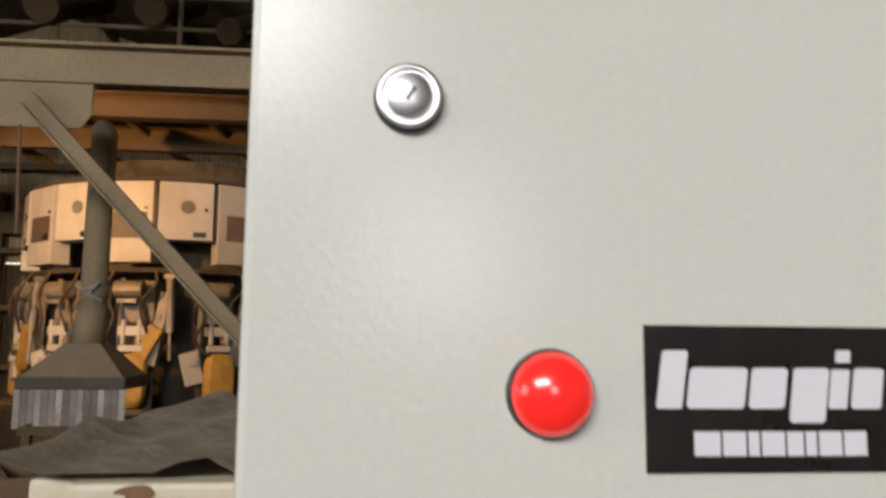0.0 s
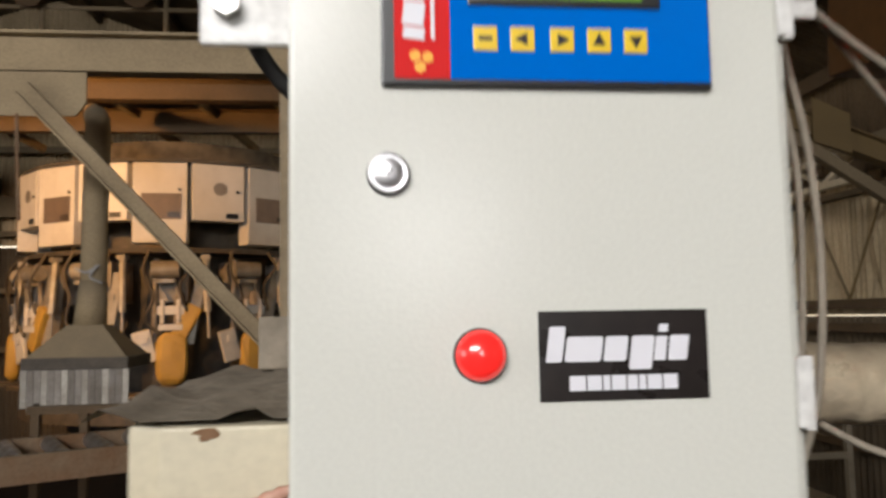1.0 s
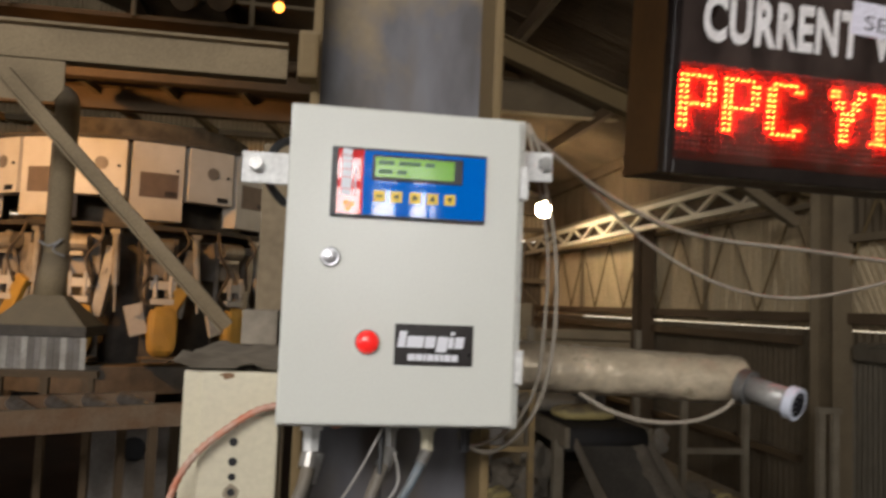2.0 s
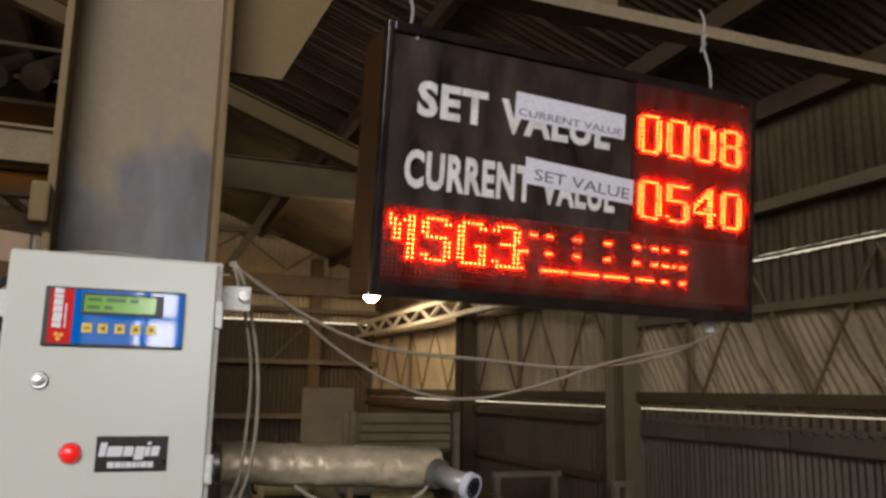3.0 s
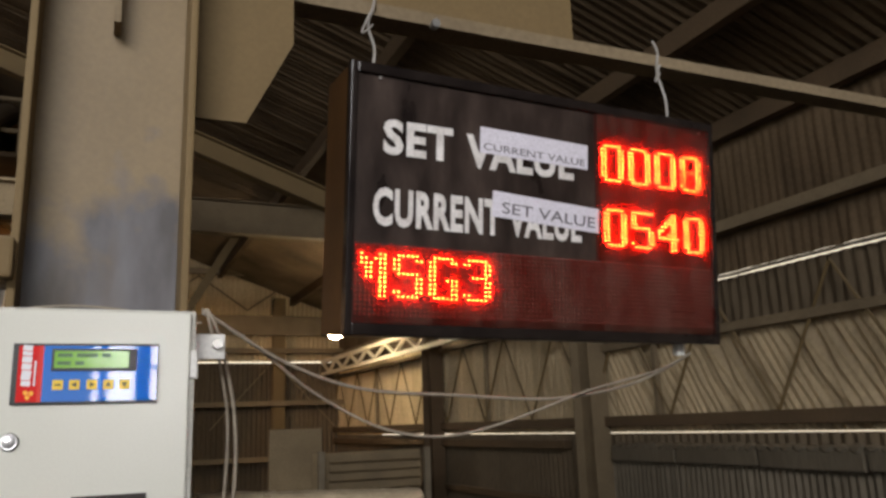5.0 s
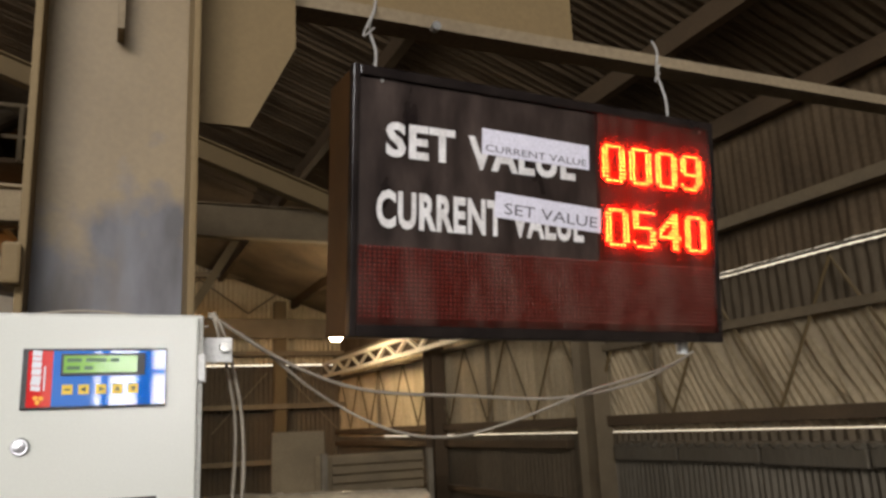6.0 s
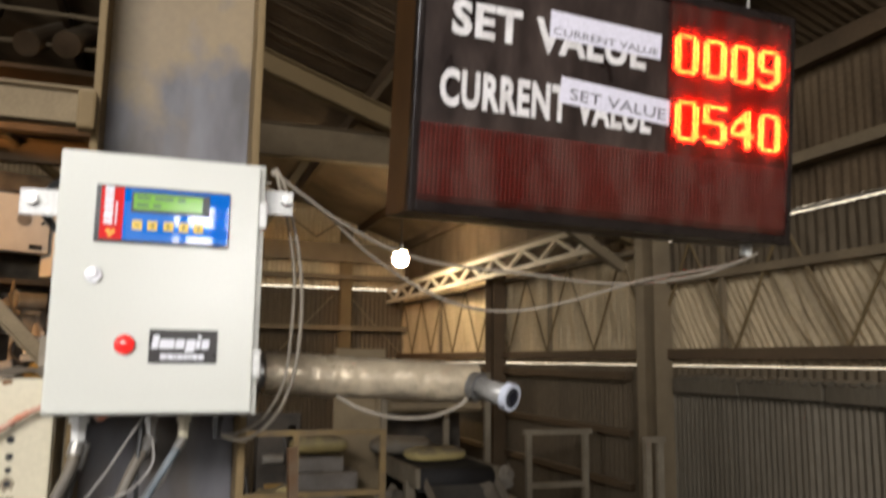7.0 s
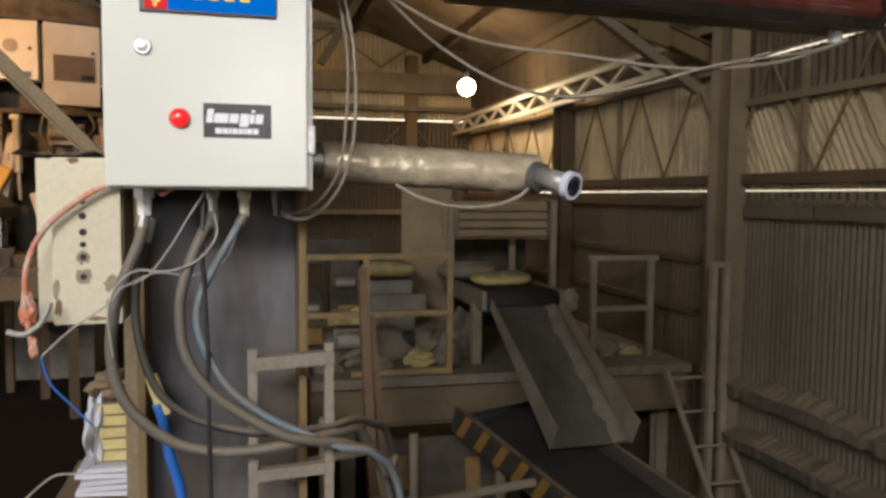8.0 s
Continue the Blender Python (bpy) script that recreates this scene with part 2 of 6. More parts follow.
def dusty_bloom_pane():
    """Clear acrylic with smears of dust, and a red scattering haze that stands in for lens bloom."""
    m = bpy.data.materials.new("dusty_bloom_acrylic")
    m.use_nodes = True
    n, l = m.node_tree.nodes, m.node_tree.links
    n.remove(n["Principled BSDF"])
    clear, haze, gloss = n.new("ShaderNodeBsdfTransparent"), n.new("ShaderNodeBsdfTranslucent"), n.new("ShaderNodeBsdfGlossy")
    clear.inputs[0].default_value = (1.0, 0.93, 0.9, 1)
    # Red translucent share imitates the lens bloom round the lit dots.
    haze.inputs[0].default_value = (0.95, 0.16, 0.09, 1)
    gloss.inputs[1].default_value = 0.12
    tc, nz, rng = n.new("ShaderNodeTexCoord"), n.new("ShaderNodeTexNoise"), n.new("ShaderNodeMapRange")
    nz.inputs["Scale"].default_value, nz.inputs["Detail"].default_value = 7.0, 6.0
    rng.inputs[1].default_value, rng.inputs[2].default_value, rng.inputs[3].default_value, rng.inputs[4].default_value = 0.3, 0.7, 0.2, 0.40
    l.new(tc.outputs["Object"], nz.inputs["Vector"])
    l.new(nz.outputs[0], rng.inputs[0])
    m1, m2 = n.new("ShaderNodeMixShader"), n.new("ShaderNodeMixShader")
    l.new(rng.outputs[0], m1.inputs[0])
    l.new(clear.outputs[0], m1.inputs[1])
    l.new(haze.outputs[0], m1.inputs[2])
    m2.inputs[0].default_value = 0.03
    dirt, smear, srng, m3 = n.new("ShaderNodeBsdfDiffuse"), n.new("ShaderNodeTexNoise"), n.new("ShaderNodeMapRange"), n.new("ShaderNodeMixShader")
    dirt.inputs[0].default_value = (0.42, 0.33, 0.27, 1)
    mp = n.new("ShaderNodeMapping")
    mp.inputs["Scale"].default_value = (1.6, 1, 0.7)
    mp.inputs["Rotation"].default_value = (0, 0.5, 0)
    l.new(tc.outputs["Object"], mp.inputs[0])
    l.new(mp.outputs[0], smear.inputs["Vector"])
    smear.inputs["Scale"].default_value, smear.inputs["Detail"].default_value = 9.0, 7.0
    srng.inputs[1].default_value, srng.inputs[2].default_value, srng.inputs[3].default_value, srng.inputs[4].default_value = 0.42, 0.72, 0.0, 0.08
    l.new(smear.outputs[0], srng.inputs[0])
    l.new(srng.outputs[0], m3.inputs[0])
    l.new(m1.outputs[0], m3.inputs[1])
    l.new(dirt.outputs[0], m3.inputs[2])
    l.new(m3.outputs[0], m2.inputs[1])
    l.new(gloss.outputs[0], m2.inputs[2])
    l.new(m2.outputs[0], n["Material Output"].inputs[0])
    return m


PANE = dusty_bloom_pane()
PAPER_WHITE = plain("paper_white", (0.5, 0.5, 0.55), 0.7)


# ---- mesh helpers ----
def box(bm, c, s, rot=None, bevel=0.0):
    """A box of size s round c, turned by rot (a matrix) about its own middle."""
    m = Matrix.Translation(c) @ (rot.to_4x4() if rot else Matrix.Identity(4)) @ Matrix.Diagonal((*s, 1))
    made = bmesh.ops.create_cube(bm, size=1, matrix=m)
    if bevel:
        edges = list({e for v in made["verts"] for e in v.link_edges})
        bmesh.ops.bevel(bm, geom=edges, offset=bevel, segments=2, profile=0.6, affect='EDGES')


def rod(bm, a, b, r, seg=10, r2=None):
    a, b = Vector(a), Vector(b)
    d = b - a
    m = Matrix.Translation((a + b) / 2) @ d.to_track_quat('Z', 'Y').to_matrix().to_4x4()
    bmesh.ops.create_cone(bm, cap_ends=True, segments=seg, radius1=r, radius2=r if r2 is None else r2, depth=d.length, matrix=m)


def bar(bm, a, b, w, h, up=(0, 0, 1)):
    """A rectangular bar from a to b, w wide across and h high along up."""
    a, b, up = Vector(a), Vector(b), Vector(up)
    y = (b - a).normalized()
    x = y.cross(up).normalized()
    z = x.cross(y)
    rot = Matrix((x, y, z)).transposed()
    box(bm, (a + b) / 2, (w, (b - a).length, h), rot)


def ibeam(bm, a, b, w, h, t=0.014, up=(0, 0, 1)):
    """An I section from a to b: flanges w wide, h apart along up."""
    a, b, up = Vector(a), Vector(b), Vector(up)
    y = (b - a).normalized()
    x = y.cross(up).normalized()
    z = x.cross(y)
    rot = Matrix((x, y, z)).transposed()
    mid, n = (a + b) / 2, (b - a).length
    box(bm, mid, (t * 0.8, n, h - 2 * t), rot)
    for s in (-1, 1):
        box(bm, mid + z * s * (h / 2 - t / 2), (w, n, t), rot)


def smooth_path(pts, steps=6):
    pts = [Vector(p) for p in pts]
    out = []
    for i in range(len(pts) - 1):
        p0, p1, p2, p3 = pts[max(i - 1, 0)], pts[i], pts[i + 1], pts[min(i + 2, len(pts) - 1)]
        for k in range(steps):
            t = k / steps
            out.append(0.5 * ((2 * p1) + (p2 - p0) * t + (2 * p0 - 5 * p1 + 4 * p2 - p3) * t * t + (3 * p1 - p0 - 3 * p2 + p3) * t ** 3))
    return out + [pts[-1]]


def tube(bm, pts, r, seg=8, steps=6, ripple=0.0):
    path = smooth_path(pts, steps)
    rings, side = [], None
    for i, p in enumerate(path):
        d = (path[min(i + 1, len(path) - 1)] - path[max(i - 1, 0)]).normalized()
        side = (side - d * side.dot(d)).normalized() if side else d.orthogonal().normalized()
        other = d.cross(side)
        rr = r * (1 + (ripple if i % 2 else 0))
        rings.append([bm.verts.new(p + (side * math.cos(a) + other * math.sin(a)) * rr) for a in [2 * math.pi * k / seg for k in range(seg)]])
    for ra, rb in zip(rings, rings[1:]):
        for k in range(seg):
            bm.faces.new((ra[k], ra[(k + 1) % seg], rb[(k + 1) % seg], rb[k])).smooth = True
    bm.faces.new(rings[0][::-1])
    bm.faces.new(rings[-1])


def plate(bm, outline, n, thick):
    """A flat plate with that outline (points in order), thick along n."""
    n = Vector(n)
    front = [bm.verts.new(Vector(p)) for p in outline]
    back = [bm.verts.new(Vector(p) + n * thick) for p in outline]
    bm.faces.new(front)
    bm.faces.new(back[::-1])
    for i in range(len(front)):
        j = (i + 1) % len(front)
        bm.faces.new((front[j], front[i], back[i], back[j]))


def waves(bm, o, u, v, n, width, height, pitch, amp, seg=6, thick=0.004, rows=1, sag=0.0):
    """A corrugated sheet from o: width along u with the waves across it, height along v, both faces."""
    o, u, v, n = Vector(o), Vector(u), Vector(v), Vector(n)
    count = max(1, int(round(width / pitch)) * seg)
    for off, flip in ((0.0, False), (-thick, True)):
        grid = []
        for r in range(rows + 1):
            line = []
            for i in range(count + 1):
                a = 2 * math.pi * i / seg
                h = amp * max(-0.7, min(0.7, 1.25 * math.sin(a))) + off
                wob = sag * math.sin(math.pi * i / count) * noise.noise((i * 0.11, r * 1.7, o.y + o.x))
                line.append(bm.verts.new(o + u * (width * i / count) + v * (height * r / rows) + n * (h + wob)))
            grid.append(line)
        for r in range(rows):
            for i in range(count):
                q = (grid[r][i], grid[r][i + 1], grid[r + 1][i + 1], grid[r + 1][i])
                bm.faces.new(q[::-1] if flip else q)


def crumpled(bm, c, s, seed, rough=0.35):
    """A crumpled lump round c with half sizes s: creased by two noises, flat facets left."""
    made = bmesh.ops.create_icosphere(bm, subdivisions=3, radius=1)["verts"]
    for v in made:
        k = v.co.copy()
        f = 1 + rough * noise.noise(k * 1.7 + Vector((seed * 3.1, 0, 0))) + rough * 0.6 * abs(noise.noise(k * 4.1 + Vector((0, seed * 2.3, 0))))
        v.co = Vector((c[0] + s[0] * k.x * f, c[1] + s[1] * k.y * f, c[2] + s[2] * k.z * f))


def mesh(bm, name, mat, smooth=False):
    bmesh.ops.recalc_face_normals(bm, faces=bm.faces[:])
    me = bpy.data.meshes.new(name)
    bm.to_mesh(me)
    bm.free()
    me.materials.append(mat)
    if smooth:
        for p in me.polygons:
            p.use_smooth = True
    return me


def part(name, bm, mat, parent=None, label="", smooth=False):
    ob = new(name, mesh(bm, name, mat, smooth))
    ob.parent = parent
    if label:
        ob["label"] = label
    return ob


def thing(name, at, label, category, group="", kind="", rz=0.0):
    ob = new(name)
    ob.empty_display_size = 0.1
    ob.matrix_basis = pose(*at, 0, 0, rz)
    return tagged(ob, label, category, group, kind)


def solid(name, bm, mat, label, category, group="", kind="", smooth=False):
    return tagged(part(name, bm, mat, None, "", smooth), label, category, group, kind)


def words(name, text, mat, parent, left, right, bottom, top, y, thick=0.0006, fat=0.0, turn=0.0):
    """Letters of the built-in font, fitted into a rectangle of the parent's xz plane at depth y; fat: boldness."""
    cu = bpy.data.curves.new(name, 'FONT')
    cu.space_character = 1.09 if fat > 0.03 else 1.0
    cu.body, cu.size, cu.extrude, cu.offset, cu.resolution_u = text, 1.0, 0.0, fat, 3
    tmp = bpy.data.objects.new(name, cu)
    scene.collection.objects.link(tmp)
    me = bpy.data.meshes.new_from_object(tmp.evaluated_get(bpy.context.evaluated_depsgraph_get()))
    bpy.data.objects.remove(tmp)
    co = np.zeros(len(me.vertices) * 3)
    me.vertices.foreach_get("co", co)
    co = co.reshape(-1, 3)
    lo, hi = co.min(0), co.max(0)
    for vert in me.vertices:
        fx, fy = (vert.co.x - lo[0]) / (hi[0] - lo[0]), (vert.co.y - lo[1]) / (hi[1] - lo[1])
        vert.co = Vector((left + fx * (right - left), y, bottom + fy * (top - bottom)))
    if turn:
        c = Vector(((left + right) / 2, y, (bottom + top) / 2))
        me.transform(Matrix.Translation(c) @ Matrix.Rotation(radians(turn), 4, 'Y') @ Matrix.Translation(-c))
    me.materials.clear()
    me.materials.append(mat)
    ob = new(name, me)
    ob.parent = parent
    return ob


# ---- the shed: ground, slab, walls, roof ----
def ground_and_slab():
    bm = bmesh.new()
    bmesh.ops.create_grid(bm, x_segments=160, y_segments=160, size=1)
    for v in bm.verts:
        v.co = Vector((v.co.x * 400, v.co.y * 400, -2.3))
        if abs(v.co.x) < 12 and abs(v.co.y) < 20:
            v.co.z += 0.06 * noise.noise(v.co * 0.7)
    solid("ground", bm, GROUND, "brown cement-dusted earth floor of the shed", "ground", kind="structure")
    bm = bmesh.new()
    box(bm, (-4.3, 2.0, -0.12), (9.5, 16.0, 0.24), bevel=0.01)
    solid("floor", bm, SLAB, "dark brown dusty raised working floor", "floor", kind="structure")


def side_wall():
    w = thing("wall_right", (5.0, 0, 0), "long corrugated metal side wall with daylight gaps and dusty girts", "wall", kind="structure")
    bm = bmesh.new()      # warm upper sheets with daylight put into their colour, thin bright gap under them
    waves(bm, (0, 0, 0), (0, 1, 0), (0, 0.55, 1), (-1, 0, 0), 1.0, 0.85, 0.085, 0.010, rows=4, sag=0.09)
    upper = mesh(bm, "sheet", WALL_WARM_LIT)
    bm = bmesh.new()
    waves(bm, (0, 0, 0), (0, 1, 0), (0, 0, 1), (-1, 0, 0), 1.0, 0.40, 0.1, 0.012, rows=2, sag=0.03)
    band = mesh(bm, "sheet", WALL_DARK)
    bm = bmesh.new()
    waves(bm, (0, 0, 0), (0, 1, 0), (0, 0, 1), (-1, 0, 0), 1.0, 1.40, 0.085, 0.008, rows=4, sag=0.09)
    upper_far = mesh(bm, "sheet", WALL_WARM_LIT)
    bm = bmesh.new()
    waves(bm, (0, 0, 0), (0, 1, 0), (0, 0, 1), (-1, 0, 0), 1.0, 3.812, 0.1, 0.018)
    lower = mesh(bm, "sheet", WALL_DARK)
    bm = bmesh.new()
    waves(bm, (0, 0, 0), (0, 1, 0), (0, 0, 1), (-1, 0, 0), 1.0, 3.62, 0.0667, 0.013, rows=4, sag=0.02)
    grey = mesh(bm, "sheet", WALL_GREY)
    bm = bmesh.new()
    waves(bm, (0, 0, 0), (0, 1, 0), (0, 0, 1), (-1, 0, 0), 1.0, 1.3, 0.085, 0.005, rows=3, sag=0.03)
    top = mesh(bm, "sheet", ROOF)
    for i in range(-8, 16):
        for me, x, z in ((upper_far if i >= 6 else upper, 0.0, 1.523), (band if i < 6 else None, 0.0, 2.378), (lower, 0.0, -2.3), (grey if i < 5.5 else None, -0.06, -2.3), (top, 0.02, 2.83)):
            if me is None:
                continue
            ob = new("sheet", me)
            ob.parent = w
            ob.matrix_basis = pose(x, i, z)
    # dusty girts that run along the wall
    for z, h, d, y0, y1, mat in ((1.63, 0.10, 0.10, -8, 15.4, DARK_BEAM), (0.78, 0.07, 0.07, 6.2, 15.4, DARK_BEAM), (0.22, 0.07, 0.07, 6.2, 15.4, DARK_BEAM), (2.36, 0.07, 0.09, -8, 5.4, BEAM),
                                 (3.19, 0.09, 0.12, -8, 15.4, BEAM), (1.40, 0.09, 0.10, 6.2, 15.4, DARK_BEAM), (2.74, 0.06, 0.08, 5.8, 15.4, BEAM)):
        bm = bmesh.new()
        bar(bm, (-0.03 - d / 2, y0, z), (-0.03 - d / 2, y1, z), d, h)
        part("girt", bm, mat, w)
    for k in range(14):                      # cap boards on the near lower wall
        bm = bmesh.new()
        box(bm, (-0.12, -7.5 + k * 0.95, 1.33 + 0.02 * noise.noise((k * 1.7, 0, 0))), (0.06, 0.92, 0.14), Matrix.Rotation(0.02 * noise.noise((k * 2.3, 4, 0)), 3, 'X'), bevel=0.012)
        part("cap_board", bm, WALL_GREY, w)
    bm = bmesh.new()                         # lumps of dust along the cap boards
    for k in range(110):
        y = -7.9 + k * 0.12
        r = 0.035 + 0.03 * abs(noise.noise((k * 0.9, 2, 7)))
        made = bmesh.ops.create_icosphere(bm, subdivisions=1, radius=1)["verts"]
        for v in made:
            v.co = Vector((-0.12 + v.co.x * 0.05, y + v.co.y * 0.09, 1.40 + v.co.z * r + 0.012 * noise.noise(v.co * 2 + Vector((k, 0, 0)))))
    tagged(part("dust_lumps", bm, WALL_GREY, w, "crumbled dust on the cap boards"), kind="stuff")
    for z, d in ((-0.40, 0.13), (-0.88, 0.17)):  # ledges heaped with cement dust
        bm = bmesh.new()
        bar(bm, (-0.08 - d / 2, -8, z), (-0.08 - d / 2, 5.35, z), d, 0.05)
        part("ledge", bm, DARK_BEAM, w)
        bm = bmesh.new()
        n = 420
        line = []
        for i in range(n + 1):
            y = -8 + 13.35 * i / n
            hgt = 0.05 + 0.05 * noise.noise((y * 2.1, z, 0)) + 0.045 * noise.noise((y * 6, z, 2)) + 0.025 * noise.noise((y * 17, z, 5))
            lip = 0.03 + 0.04 * abs(noise.noise((y * 4.3, z, 8))) + 0.02 * noise.noise((y * 15, z, 9))
            line.append([bm.verts.new((-0.08 - d - 0.012 - lip * 0.3, y, z - 0.03 - lip)), bm.verts.new((-0.08 - d - 0.02 - lip * 0.6, y, z + 0.02 + hgt * 0.4)), bm.verts.new((-0.08 - d * 0.6, y, z + 0.03 + hgt)), bm.verts.new((-0.075, y, z + 0.06 + hgt))])
        for a, b in zip(line, line[1:]):
            for k in range(3):
                bm.faces.new((a[k], a[k + 1], b[k + 1], b[k]))
        part("dust_heap", bm, WALL_GREY, w, "lumpy caked cement dust")
    # thin bracing rods in a zigzag over the warm sheets
    y, up = -3.0, False
    while y < 15:
        bm = bmesh.new()
        rod(bm, (-0.09, y, 2.72 if up else 1.68), (-0.09, y + 0.62, 1.68 if up else 2.72), 0.014, 6)
        part("brace_rod", bm, COLUMN, w)
        y, up = y + 0.62, not up
    for y in (0.9, 4.62, 8.1, 12.6):
        bm = bmesh.new()
        bar(bm, (-0.07, y, 1.66), (-0.07, y, 2.75), 0.05, 0.05, (1, 0, 0))
        part("stud", bm, BEAM, w)
    # pale lattice girder under the eave
    g = thing("lattice_girder", (4.6, 0, 0), "cream painted lattice girder under the eave", "girder", kind="structure")
    for z in (2.79, 3.05):
        bm = bmesh.new()
        bar(bm, (0, 6.2, z), (0, 15.2, z), 0.07, 0.065)
        part("chord", bm, LATTICE, g)
    for k in range(18):
        a, b = (2.81, 3.03) if k % 2 else (3.03, 2.81)
        bm = bmesh.new()
        bar(bm, (0, 6.25 + k * 0.495, a), (0, 6.25 + (k + 1) * 0.495, b), 0.05, 0.045)
        part("web_bar", bm, LATTICE, g)
    bm = bmesh.new()
    for i in range(90):
        y = 0.5 + i * 0.06
        box(bm, (4.93, y, 2.79 + 0.012 * noise.noise((y * 3, 0, 0))), (0.05, 0.062, 0.014 + 0.012 * abs(noise.noise((y * 9, 1, 0)))))
    solid("dust_on_girt", bm, DIRT, "crumbled cement dust lying along the eave girt", "dust", kind="stuff")


def far_wall():
    w = thing("wall_far", (0, 15.4, 0), "far corrugated end wall with posts, girts and a daylight gap", "wall", kind="structure")
    for z, h, mat in ((-2.3, 5.355, WALL_DARK), (3.08, 0.51, WALL_WARM_LIT), (3.59, 6.0, WALL_WARM_LIT)):
        bm = bmesh.new()
        waves(bm, (0, 0, 0), (1, 0, 0), (0, 0, 1), (0, -1, 0), 1.0, h, 0.1, 0.018)
        me = mesh(bm, "sheet", mat)
        for i in range(-12, 6):
            ob = new("sheet", me)
            ob.parent = w
            ob.matrix_basis = pose(i, 0, z)
    for x in (-7, -3.5, 0.2, 3.65, 5.22):
        bm = bmesh.new()
        ibeam(bm, (x, -0.2, -2.3), (x, -0.2, 4.4), 0.24, 0.22, up=(0, 1, 0))
        part("post", bm, COLUMN, w)
    for z, h in ((3.8, 0.4), (2.2, 0.1), (1.1, 0.1), (4.9, 0.12), (3.28, 0.1)):
        bm = bmesh.new()
        bar(bm, (-12, -0.36, z), (5, -0.36, z), 0.09, h)
        part("girt", bm, BEAM, w)
    for k in range(9):
        bm = bmesh.new()
        s = k % 2
        rod(bm, (-4 + k, -0.12, 4.15 if s else 4.85), (-3 + k, -0.12, 4.85 if s else 4.15), 0.018, 6)
        part("brace_rod", bm, BEAM, w)
    for x0, x1, z0, z1 in ((3.75, 4.9, 2.9, 1.7), (2.3, 3.4, 1.7, 2.9)):
        bm = bmesh.new()
        rod(bm, (x0, -0.12, z0), (x1, -0.12, z1), 0.018, 6)
        part("brace_rod", bm, BEAM, w)


def other_walls():
    # The gap in this wall is added only to let the fill lamp in.
    bm = bmesh.new()
    box(bm, (-12.1, 6.8, 2.2), (0.2, 17.6, 9.0))
    box(bm, (-12.1, -7.6, 2.2), (0.2, 1.2, 9.0))
    box(bm, (-12.1, -4.5, -0.65), (0.2, 5.0, 3.3))
    box(bm, (-12.1, -4.5, 5.85), (0.2, 5.0, 1.7))
    solid("wall_left", bm, WALL_DARK, "dark dusty side wall with an open loading bay", "wall", kind="structure")
    bm = bmesh.new()
    box(bm, (-6.25, -8.1, 1.1), (11.7, 0.2, 6.8))
    box(bm, (3.35, -8.1, 1.1), (3.7, 0.2, 6.8))
    box(bm, (0.55, -8.1, 3.9), (1.9, 0.2, 1.2))
    box(bm, (0.55, -8.1, -0.2), (1.9, 0.2, 4.2))
    # Unseen high opening, added for the fill lamp.
    box(bm, (-9.1, -8.1, 5.4), (6.0, 0.2, 1.8))
    box(bm, (2.45, -8.1, 5.4), (5.5, 0.2, 1.8))
    box(bm, (-3.5, -8.1, 7.1), (17.2, 0.2, 1.6))
    solid("wall_back", bm, WALL_DARK, "dark end wall with an open hatch and a high window band", "wall", kind="structure")


RISE = 0.36


def outside():
    """Bright haze outside the side and end walls, seen through the gaps."""
    bm = bmesh.new()
    box(bm, (13, 4, 4), (0.2, 44, 13))
    box(bm, (-2, 26, 4), (30, 0.2, 13))
    solid("backdrop", bm, DAYLIGHT, "pale bright daylight haze outside the shed", "backdrop", kind="structure")


def reflection_bars():
    # Bars added out of view to put dark gaps into the panel's reflection.
    g = thing("reflection_bars", (0.65, -7.9, 2.6), "dark steel grille in the open wall hatch", "grille", kind="structure")
    for x, w in ((-0.42, 0.09), (-0.02, 0.16), (0.40, 0.2), (0.70, 0.06)):
        bm = bmesh.new()
        box(bm, (x, 0, 0), (w, 0.03, 1.36))
        part("bar", bm, DARK_BEAM, g)
    for z, h in ((-0.22, 0.05), (0.34, 0.1)):
        bm = bmesh.new()
        box(bm, (0, 0.032, z), (1.7, 0.03, h))
        part("bar", bm, DARK_BEAM, g)


def roof_z(x):
    return 4.08 + RISE * (5 - x)


